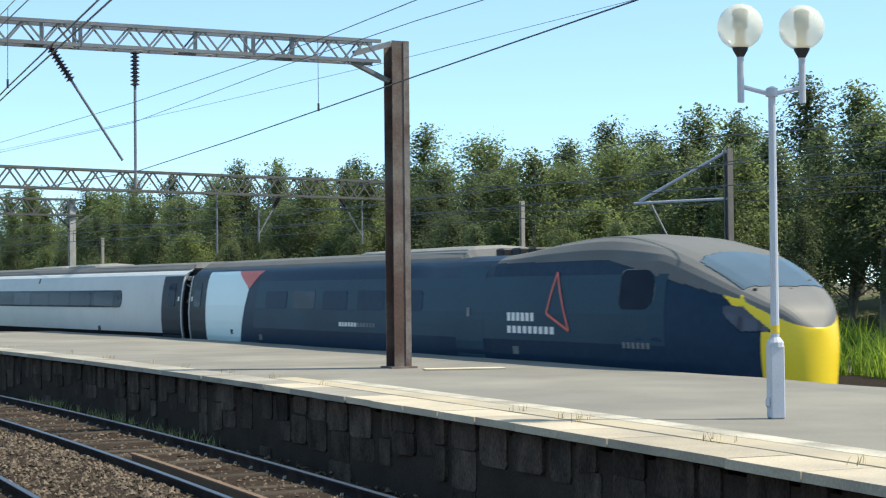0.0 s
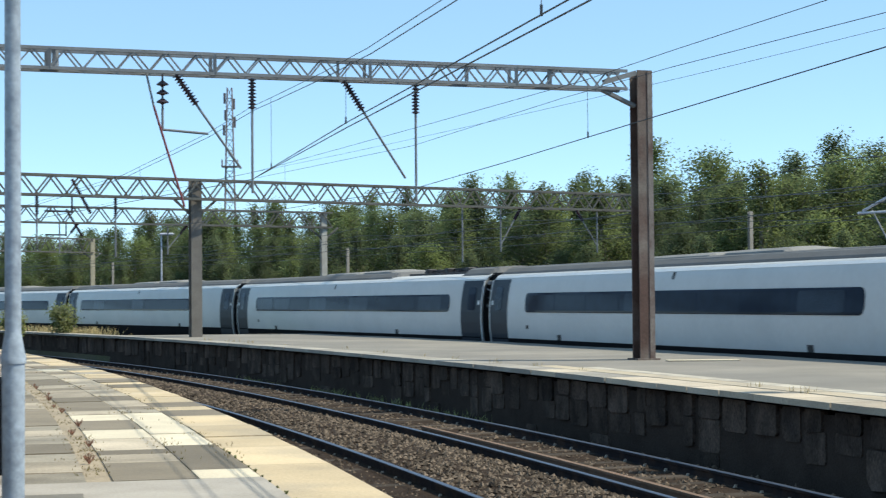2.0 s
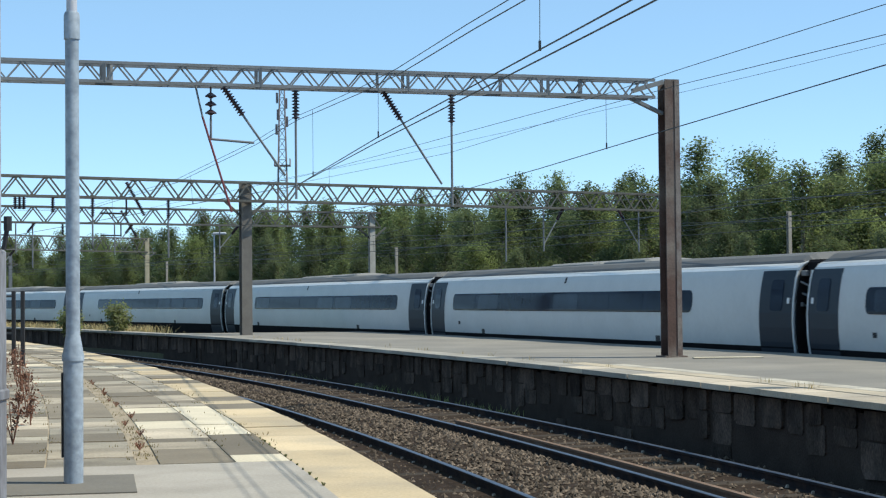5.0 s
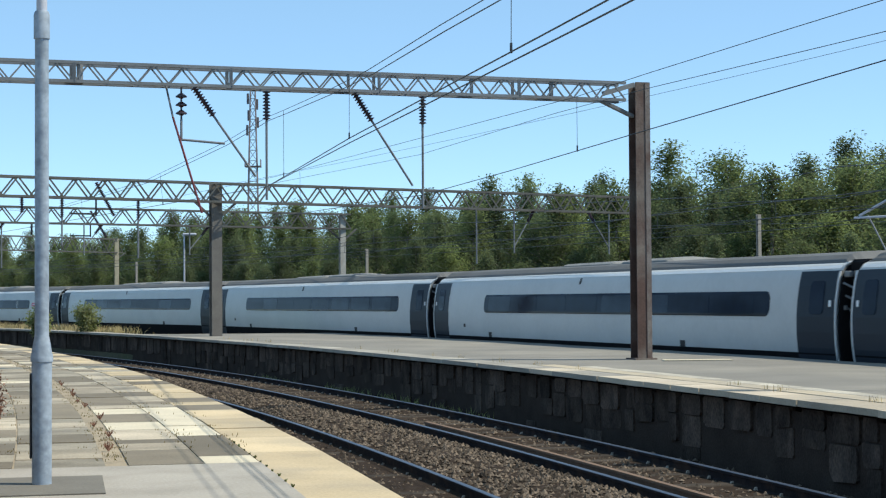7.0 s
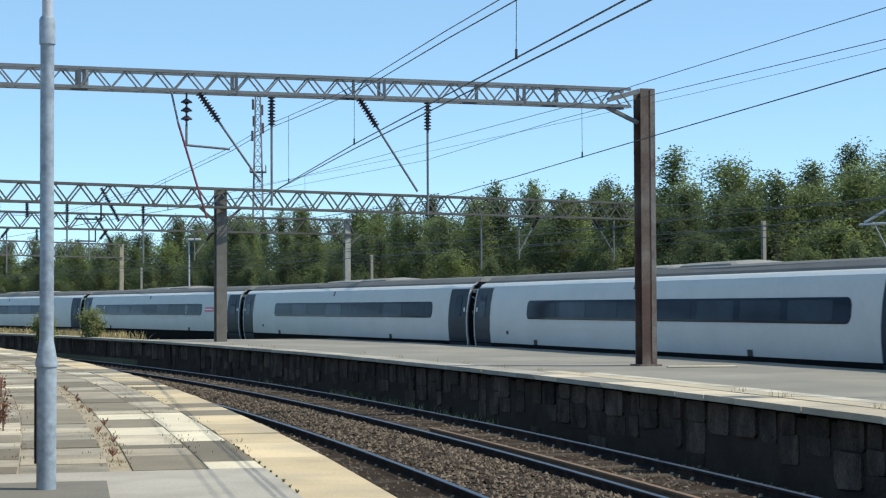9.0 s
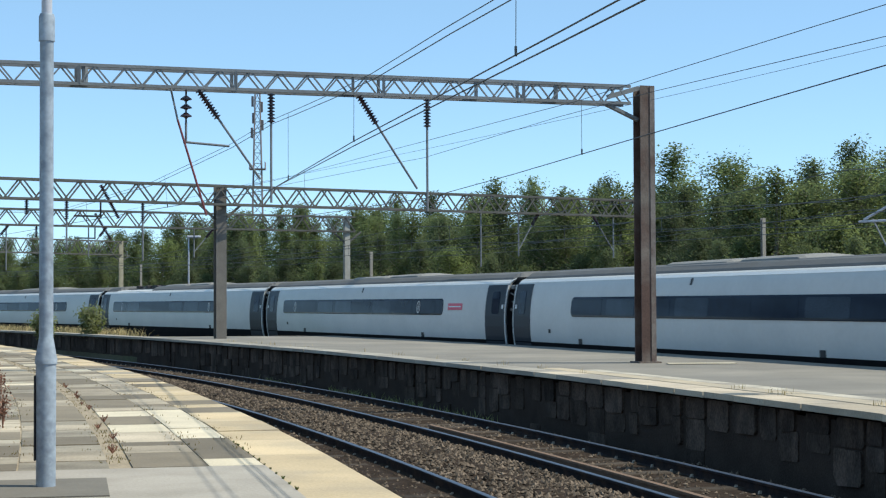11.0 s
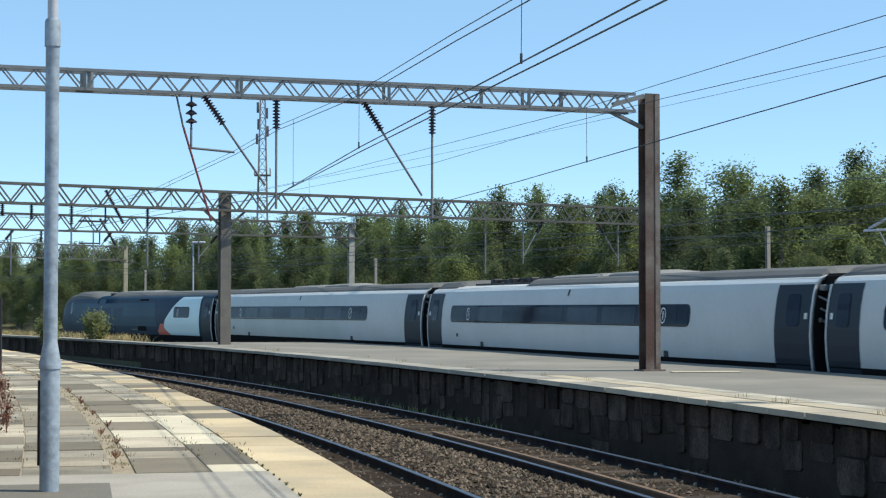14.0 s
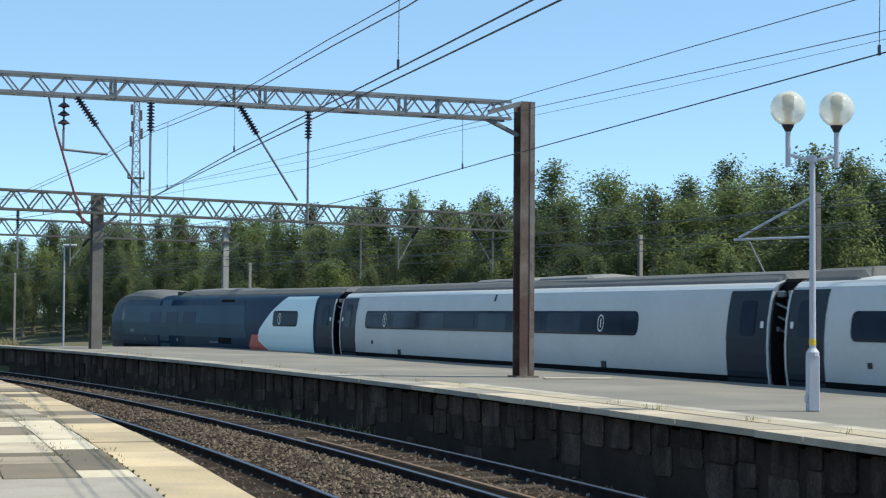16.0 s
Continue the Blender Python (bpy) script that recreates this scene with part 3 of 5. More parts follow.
def window_band(parent, x0, x1, z0=0.80, z1=1.31, lit=()):
    w = skin("window_band", zrows(z0, z1, 4, 0.14), rounded(x0, z0, z1, 0.16, 1), rounded(x1, z0, z1, 0.16, -1), 24, 0.014, M_GLASS, parent, "long dark tinted window band", (-1, 1))
    n = int((x1 - x0) / 2.0)
    for i in range(n):
        xa = x0 + 0.35 + (x1 - x0 - 0.7) * i / n
        xb = x0 + 0.35 + (x1 - x0 - 0.7) * (i + 1) / n - 0.28
        m = M_BLIND if RW.random() < 0.45 else M_GLASS
        skin("window_pane", zrows(z0 + 0.05, z1 - 0.05, 3, 0.06), rounded(xa, z0 + 0.05, z1 - 0.05, 0.08, 1), rounded(xb, z0 + 0.05, z1 - 0.05, 0.08, -1), 4, 0.018, m, w, "", (-1, 1))
    return w

def coach(win, roof, plate=None, badges=()):
    """A middle coach; x runs forward from its middle, win is measured from the rear gap."""
    t = thing("train_coach", Matrix(), "silver-white express train coach with dark window band and doors", "train coach", "coaches of the express train")
    L = 11.6
    z = lambda x: x - PITCH / 2
    loft([ring(-L, 0.985), ring(-L + 0.12), ring(-L * 0.5), ring(0), ring(L * 0.5), ring(L - 0.12), ring(L, 0.985)], M_SILVER, "body", t)
    doors(t, -L + 0.0, -L + 1.3, -1)
    doors(t, L - 1.42, L - 0.0, 1)
    gangway(t, -L, -1)
    gangway(t, L, 1)
    for e in (-1, 1):
        loft([ring(e * (L - 0.02), 0.97, 0.985), ring(e * (L + 0.02), 0.965, 0.98)], M_UNDER, "end_wall", t, "black car end wall", False)
    underframe(t, -L + 0.3, L - 0.3)
    b = window_band(t, z(win[0]), z(win[1]))
    for x in badges:
        oval_badge(b, z(x), 1.05, 0.14, 0.19)
    # black band covers the dark underside and paints in the shadow of the platform gap
    skin("skirt", [-0.54, -0.35, -0.15, 0.0, 0.06, 0.10], lambda q: -L - 0.0, lambda q: L + 0.0, 8, 0.006, M_UNDER, t, "black lower band, part dark underside and part gap shadow", (-1, 1))
    # white line of the cantrail
    skin("cantrail_strip", [1.73, 1.76, 1.79], lambda q: -L + 0.1, lambda q: L - 0.1, 8, 0.008, M_INK, t, "bright white line below the roof", (-1, 1), 0.01)
    for x0, x1, h in roof:
        roof_pod(t, z(x0), z(x1), h, label="grey raised roof fairing")
    roof_pod(t, z(8.2), z(12.6), 0.31, 0.86, 0.9, 0.5, "pale roof pod", "roof_pod")
    roof_pod(t, z(12.3), z(15.9), 0.33, 0.84, 0.5, 0.7, "pale roof pod", "roof_pod")
    if len(roof) > 1:
        bm = bmesh.new()
        w0 = roof[0][1] + 0.3
        add_box(bm, z(w0 + 2.3), 0, 1.95, 4.6, 1.2, 0.06)
        for i in range(6):
            add_box(bm, z(w0 + 0.4 + 0.75 * i), 0.35 * (-1) ** i, 2.02, 0.28, 0.3, 0.2, bev=0.03)
        for s in (-1, 1):
            add_bar(bm, (z(w0 + 0.7), s * 0.35, 2.02), (z(w0 + 4.3), s * 0.2, 2.12), 0.05, 0.05)
        part("pantograph", bm, M_DARKMETAL, t, "folded dark pantograph in the roof well")
    small_marks(t, [(z(3.1), 0.36, 0.14, 0.1, M_DARKMETAL), (z(5.2), 0.10, 0.22, 0.14, M_DARKMETAL), (z(17.2), 0.10, 0.22, 0.14, M_DARKMETAL), (z(11.4), 1.55, 0.10, 0.16, M_DARKMETAL)])
    if plate:
        s = skin("name_plate", [0.96, 1.16], lambda q: z(plate) - 0.55, lambda q: z(plate) + 0.55, 1, 0.012, M_PLATE, t, "small red plate with an unreadable line", (-1,), 0.01)
        skin("plate_bar", [1.045, 1.075], lambda q: z(plate) - 0.45, lambda q: z(plate) + 0.45, 1, 0.018, M_ICE, s, "", (-1,), 0.01)
    return t

FULL = ((0.30, 23.6, 0.25),)
WELL = ((0.30, 16.2, 0.25), (21.4, 23.6, 0.27))
WELL_REAR = ((0.30, 2.4, 0.27), (7.8, 23.6, 0.25))

RIDGE = ((5.4, 1.93), (6.2, 2.0), (7.2, 2.11), (8.2, 2.18), (8.9, 2.19), (9.6, 2.14), (10.3, 2.03), (11.0, 1.86), (11.7, 1.60), (12.3, 1.33), (12.7, 1.13), (13.0, 0.93), (13.2, 0.64))

def ridge(x):
    """Height of the nose along its middle, smooth between the rows."""
    r = RIDGE
    for i in range(len(r) - 1):
        if x <= r[i + 1][0] or i == len(r) - 2:
            (x0, z0), (x1, z1) = r[i], r[i + 1]
            xa, za = r[max(i - 1, 0)]
            xb, zb = r[min(i + 2, len(r) - 1)]
            h = x1 - x0
            k = min(max((x - x0) / h, 0), 1)
            d0, d1 = (z1 - za) / (x1 - xa) * h, (zb - z0) / (xb - x0) * h
            return z0 + d0 * k + (3 * (z1 - z0) - 2 * d0 - d1) * k * k + (d0 + d1 - 2 * (z1 - z0)) * k ** 3
    return r[-1][1]

def nose_point(x, u):
    """u runs round the section from 0 (one sill) over the ridge (0.5) to 1 (the other sill)."""
    top = ridge(x)
    sw = nose_width(x)
    side, uu = (-1, u * 2) if u <= 0.5 else (1, (1 - u) * 2)
    a = uu * (len(HALF) - 1)
    i = min(int(a), len(HALF) - 2)
    k = a - i
    z = HALF[i][0] + (HALF[i + 1][0] - HALF[i][0]) * k
    y = HALF[i][1] + (HALF[i + 1][1] - HALF[i][1]) * k
    if top > 1.93:
        zz = z if z < 1.7 else 1.7 + (z - 1.7) * (top - 1.7) / 0.23
    else:
        zz = z if z < 0.1 else 0.1 + (z - 0.1) * (top - 0.1) / 1.83
    return Vector((x, side * y * sw, zz))

def moulded_nose(t, stretch):
    """The smooth cab end, its skin divided into painted zones, glass and lamps."""
    nx, nu = 190, 220
    xs = [NOSE_X + (NOSE_TIP - NOSE_X) * (1 - (1 - i / nx) ** 1.9) for i in range(nx + 1)]
    grid = [[nose_point(x, j / nu) for j in range(nu + 1)] for x in xs]
    def zone(p):
        x, y, z = p
        ay = abs(y)
        shoulder = 1.74 if x < 9.2 else 1.74 - 0.17 * (x - 9.2) ** 1.15
        top_edge, low_edge = 11.05 + 0.45 * ay * ay, 12.42 - 0.10 * ay
        navy_end = 12.12 + (1.15 - z) * 1.15 if z > 0.62 else 12.73
        if top_edge < x < low_edge and ay < 0.86 - 0.12 * max(0, x - 11.6) and z > 1.06:
            return "windscreen"
        if x >= low_edge and z > 0.66 + 0.62 * ay ** 2.4 and ay < 0.82:
            return "nose_apron"
        if x < low_edge + 0.05 and z > shoulder:
            return "cab_hood"
        if 12.15 < x and navy_end - 0.30 < x < navy_end + 0.13 and 0.60 < z < 0.98 and ay > 0.45:
            return "headlight"
        if x > navy_end:
            return "yellow_front"
        return "nose_flank"
    look_of = {"windscreen": (M_WINDSCREEN, "large glossy raked windscreen", 0.012), "nose_apron": (M_NOSEGREY, "dusty grey nose apron", 0.004), "cab_hood": (M_ROOF, "grey rounded cab roof", 0.004),
               "headlight": (M_LIGHTCLUSTER, "dark glossy headlight cluster", 0.012), "yellow_front": (M_YELLOW, "yellow warning panel", 0.004), "nose_flank": (M_NAVY, "dark navy nose flank", 0.0)}
    faces = {}
    for i in range(nx):
        for j in range(nu):
            quad = [grid[i][j], grid[i + 1][j], grid[i + 1][j + 1], grid[i][j + 1]]
            mid = (quad[0] + quad[1] + quad[2] + quad[3]) / 4
            key = zone(mid)
            if key == "headlight":
                key += "_a" if mid.y < 0 else "_b"
            faces.setdefault(key, []).append((i, j))
    for key, cells in faces.items():
        name = key[:9] if key.startswith("headlight") else key
        material, label, off = look_of[name]
        ids, v, f = {}, [], []
        def vid(i, j):
            if (i, j) not in ids:
                ids[(i, j)] = len(v)
                p = grid[i][j]
                x = NOSE_X + (p.x - NOSE_X) * stretch
                v.append((x + off, p.y * (1 + off * 0.7), p.z + off))
            return ids[(i, j)]
        for i, j in cells:
            f.append((vid(i, j), vid(i + 1, j), vid(i + 1, j + 1), vid(i, j + 1)))
        pydata(name, v, f, material, t, label, True)
    for y0, y1 in ((-0.62, 0.02), (0.05, 0.66)):
        bm = bmesh.new()
        base = Vector((NOSE_X + (12.46 - NOSE_X) * stretch, y0, 1.21))
        tip = Vector((NOSE_X + (12.18 - NOSE_X) * stretch, y1, 1.385))
        add_rod(bm, base, tip, 0.014, 6)
        add_rod(bm, base - Vector((0.02, 0, 0.05)), base + Vector((0, 0, 0.05)), 0.03, 8)
        part("wiper", bm, M_DARKMETAL, t, "black windscreen wiper")

def driving_car(lead):
    """The end car with its moulded nose towards +x; x = 0 lies 11.95 m ahead of the rear gap."""
    t = thing("driving_car", Matrix(), "dark navy driving car with yellow nose and pale blue end" if lead else "dark navy rear driving car with pale blue end and red wedge", "train car", "end cars of the express train")
    L = 11.6
    z = lambda x: x - PITCH / 2
    secs = [ring(-L, 0.97), ring(-L + 0.12), ring(-4), ring(2), ring(NOSE_X)]
    loft(secs, M_NAVY, "body", t, "dark navy body shell")
    moulded_nose(t, 1.0 if lead else 1.075)
    doors(t, -L + 0.0, -L + 1.3, -1)
    gangway(t, -L, -1)
    underframe(t, -L + 0.3, 10.4)
    # same black band: dark underside plus painted shadow above the platform edge
    skin("skirt", [-0.54, -0.35, -0.15, -0.04], lambda q: -L + 0.05, lambda q: 10.0, 8, 0.006, M_UNDER, t, "black lower band, part dark underside and part gap shadow", (-1, 1))
    near = -1 if lead else 1
    # pale blue end panel with its slanting edge and the red wedge
    zs = [-0.02, 0.1, 0.3, 0.5, 0.7, 0.9, 1.1, 1.3, 1.45, 1.55, 1.68, 1.77]
    if lead:
        def edge(q):
            return z(4.15) + (0.62 * (q + 0.02) / 1.35 if q < 1.33 else 0.62 - 1.0 * (q - 1.33) / 0.44)
        skin("pale_panel", zs, lambda q: z(1.66), edge, 6, 0.008, M_ICE, t, "pale blue end panel", (-1, 1), 0.01)
        zr = [1.33, 1.45, 1.55, 1.68, 1.77]
        skin("red_wedge", zr, edge, lambda q: z(4.15) + 0.62 + 0.75 * (q - 1.33) / 0.44, 3, 0.009, M_RED, t, "red triangular wedge", (-1, 1), 0.01)
        small_marks(t, [(z(3.6), 0.17, 0.16, 0.12, M_DARKMETAL), (z(5.6), 0.06, 0.2, 0.14, M_STEEL), (z(13.6), 0.12, 0.24, 0.14, M_STEEL), (z(18.3), 0.1, 0.2, 0.14, M_STEEL)])
    else:
        def edge(q):
            return z(5.6) + (0.9 * (0.28 - q) / 0.3 * -1 + 1.0 if q < 0.28 else 1.0 if q < 0.62 else 1.0 - 1.15 * (q - 0.62) / 0.7 if q < 1.32 else -0.15 - 1.05 * (q - 1.32) / 0.45)
        skin("pale_panel", zs, lambda q: z(1.9), edge, 6, 0.008, M_ICE, t, "pale blue end panel", (-1, 1), 0.01)
        zr = [-0.02, 0.1, 0.2, 0.3, 0.4, 0.5]
        skin("red_wedge", zr, edge, lambda q: z(7.5) - 0.9 * abs(q - 0.12), 3, 0.009, M_RED, t, "red triangular wedge", (-1, 1), 0.01)
        b = skin("window_band", zrows(0.80, 1.31, 4, 0.14), rounded(z(3.2), 0.80, 1.31, 0.16, 1), rounded(z(5.3), 0.80, 1.31, 0.1, -1), 4, 0.014, M_GLASS, t, "short dark window", (-1, 1))
        oval_badge(b, z(4.7), 1.05, 0.14, 0.19, near)
        small_marks(t, [(z(8.2), 1.5, 0.16, 0.1, M_DARKMETAL), (z(12.5), 1.5, 0.16, 0.1, M_DARKMETAL), (z(20.6), 0.45, 0.5, 0.12, M_STEEL), (z(11.0), 0.16, 0.9, 0.05, M_STEEL), (z(19.0), 0.12, 0.15, 0.1, M_STEEL), (z(15.0), 0.15, 0.15, 0.1, M_STEEL)], near)
        skin("recessed_door", [-0.2, 0.2, 0.6, 1.0, 1.4, 1.7], lambda q: z(9.2), lambda q: z(10.5), 2, 0.006, M_UNDER, t, "near-black side door", (-1, 1), 0.01)
    # slate zone of the window level, with dark windows in it
    x1 = z(22.95)
    x0 = z(5.0) if lead else z(7.6)
    skin("slate_band", [0.36, 0.6, 0.85, 1.1, 1.3, 1.5], lambda q: x0 + 0.3 * q, lambda q: x1, 40, 0.006, M_SLATE, t, "dark slate side band", (-1, 1), 0.01, True)
    xw = [6.0, 7.7, 9.5, 11.4, 13.2] if lead else [13.0, 15.0, 17.0]
    for x in xw:
        skin("side_window", zrows(0.84, 1.26, 3, 0.07), rounded(z(x), 0.84, 1.26, 0.09, 1), rounded(z(x + 1.35), 0.84, 1.26, 0.09, -1), 3, 0.013, M_NAVY if x != 7.7 else M_BLIND, t, "dark side window", (-1, 1))
    skin("cab_door", [-0.1, 0.3, 0.7, 1.1, 1.5, 1.72], lambda q: z(16.0), lambda q: z(17.1), 2, 0.010, M_SLATE, t, "slate-blue crew door", (-1, 1))
    # cab window outline
    cw = skin("cab_window_frame", zrows(0.915, 1.585, 4, 0.1), rounded(z(21.715), 0.915, 1.585, 0.14, 1), rounded(z(22.685), 0.915, 1.585, 0.29, -1), 3, 0.004, M_STEEL, t, "thin grey cab window frame", (-1, 1), 0.02, True)
    skin("cab_window", zrows(0.93, 1.57, 4, 0.1), rounded(z(21.73), 0.93, 1.57, 0.13, 1), rounded(z(22.67), 0.93, 1.57, 0.28, -1), 3, 0.009, M_GLASS, cw, "dark cab side window", (-1, 1), 0.02, True)
    if lead:
        # operator's mark drawn as plain shapes: two bars and an outlined triangle
        for za, zb, xa, xb in ((0.70, 0.85, 18.05, 19.05), (0.48, 0.61, 18.05, 19.75)):
            n = 6 if za > 0.6 else 9
            for i in range(n):
                wd = (xb - xa) / n
                skin("lettering_bar", [za, zb], lambda q: z(xa + i * wd), lambda q: z(xa + i * wd + wd * 0.62), 1, 0.016, M_INK, t, "", (-1,), 0.01)
        for i in range(12):
            skin("lettering_bar", [0.48, 0.57], lambda q: z(10.45 + 0.16 * i), lambda q: z(10.55 + 0.16 * i), 1, 0.016, M_INK if i < 6 else M_STEEL, t, "", (-1,), 0.01)
        for i in range(6):
            skin("lettering_bar", [0.30, 0.40], lambda q: z(21.85 + 0.13 * i), lambda q: z(21.93 + 0.13 * i), 1, 0.02, M_STEEL, t, "", (-1,), 0.01, True)
        tri = [(19.7, 1.56), (20.2, 0.55), (19.45, 0.84)]
        v, f = [], []
        for (xa, za), (xb, zb) in zip(tri, tri[1:] + tri[:1]):
            n = 6
            d = Vector((xb - xa, zb - za)).normalized()
            nx_, nz_ = -d.y * 0.024, d.x * 0.024
            k = len(v)
            for i in range(n + 1):
                x, q = xa + (xb - xa) * i / n, za + (zb - za) * i / n
                v += [(z(x + nx_), -half(q + nz_) - 0.022, q + nz_), (z(x - nx_), -half(q - nz_) - 0.022, q - nz_)]
            f += [(k + 2 * i, k + 2 * i + 2, k + 2 * i + 3, k + 2 * i + 1) for i in range(n)]
        pydata("triangle_mark", v, f, M_RED, t, "red outlined triangle mark")
        skin("crest", [0.76, 0.84, 0.93], lambda q: z(16.48), lambda q: z(16.60), 1, 0.024, M_STEEL, t, "pale round crest", (-1,), 0.01)
    # roof
    roof_pod(t, z(0.30), z(15.8), 0.25, label="grey raised roof fairing")
    roof_pod(t, z(9.05), z(15.6), 0.31, 0.86, 1.2, 0.25, "pale roof pod", "roof_pod")
    bm = bmesh.new()
    for i in range(4):
        add_box(bm, z(16.1 + 0.33 * i), 0.15 * (i % 2), 1.96, 0.3, 0.9, 0.2, bev=0.03)
    part("roof_equipment", bm, M_DARKMETAL, t, "dark electrical gear in the roof well")
    return t

CARS = [driving_car(True),
        coach((2.95, 19.05), FULL),
        coach((2.75, 21.3), WELL),
        coach((2.5, 19.0), FULL),
        coach((4.75, 21.05), FULL),
        coach((4.6, 21.1), FULL),
        coach((4.6, 20.8), FULL),
        coach((2.55, 18.9), FULL, 19.85, (4.1, 16.9)),
        coach((2.5, 18.4), WELL_REAR, None, (4.1, 17.1)),
        coach((2.5, 18.7), FULL, None, (4.1, 17.1)),
        driving_car(False)]

# ---- overhead line gantries ----
def lattice(bm, a, b, depth, width, bay, chord=0.03, brace=0.016, posts=0):
    """A box lattice beam from a to b (upper chord middle), hanging down by depth."""
    a, b = Vector(a), Vector(b)
    d = (b - a)
    L = d.length
    d.normalize()
    s = d.cross(Vector((0, 0, 1))).normalized() * width / 2
    dn = Vector((0, 0, -depth))
    for o in (s, -s, s + dn, -s + dn):
        add_bar(bm, a + o, b + o, chord * 2, chord * 2)
    n = max(2, round(L / bay))
    for i in range(n):
        p, q = a + d * (L * i / n), a + d * (L * (i + 1) / n)
        m = (p + q) / 2
        for o in (s, -s):
            add_bar(bm, p + o + dn, m + o, brace * 2, brace * 2)
            add_bar(bm, m + o, q + o + dn, brace * 2, brace * 2)
        add_bar(bm, m + s, m - s, brace * 1.4, brace * 1.4)
        add_bar(bm, p + s + dn, q - s + dn, brace * 1.4, brace * 1.4)
        if posts and i % posts == 0:
            for o in (s, -s):
                add_bar(bm, p + o + dn, p + o, 0.06, 0.06)

def h_mast(bm, x, y, z0, z1, w, d, turn):
    """One rolled H section."""
    a, b, t, k = w / 2, d / 2, 0.024, 0.009
    out = [(-a, -b), (a, -b), (a, -b + t), (k, -b + t), (k, b - t), (a, b - t), (a, b), (-a, b), (-a, b - t), (-k, b - t), (-k, -b + t), (-a, -b + t)]
    m = pose(x, y, 0, 0, 0, turn)
    lo, hi = [[bm.verts.new(m @ Vector((p, q, z))) for p, q in out] for z in (z0, z1)]
    for i in range(12):
        bm.faces.new((lo[i], lo[(i + 1) % 12], hi[(i + 1) % 12], hi[i]))
    bm.faces.new(lo[::-1])
    bm.faces.new(hi)

def insulator(parent, a, b, label="brown ribbed insulator"):
    a, b = Vector(a), Vector(b)
    L = (b - a).length
    bm = bmesh.new()
    prof = [(0.02, 0)]
    n = max(3, int(L / 0.055))
    for i in range(n):
        z = L * (i + 0.5) / n
        prof += [(0.03, z - L / n * 0.45), (0.072, z - L / n * 0.1), (0.072, z + L / n * 0.08), (0.03, z + L / n * 0.3)]
    prof.append((0.02, L))
    add_lathe(bm, prof, 10, Matrix.Translation(a) @ (b - a).to_track_quat('Z', 'Y').to_matrix().to_4x4())
    return part("insulator", bm, M_INSUL, parent, label)

def tube(parent, a, b, r=0.022, material=M_STEEL, name="support_tube", label=""):
    bm = bmesh.new()
    add_rod(bm, a, b, r, 8)
    return part(name, bm, material, parent, label)

def drop_set(g, p, z_beam, foot_z, d, span):
    """A drop tube with a slanting stay, each hung from the beam by an insulator. d: beam direction."""
    top = Vector((p[0], p[1], z_beam))
    insulator(g, top + Vector((0, 0, -0.02)), top + Vector((0, 0, -0.56)))
    tube(g, top + Vector((0, 0, -0.56)), Vector((p[0], p[1], foot_z)), 0.022, M_STEEL, "drop_tube")
    far = top - d * span
    foot = Vector((p[0], p[1], foot_z + 0.42)) - d * 0.20
    v = (foot - far).normalized()
    insulator(g, far, far + v * 0.62)
    tube(g, far + v * 0.62, foot, 0.022, M_STEEL, "stay_tube")

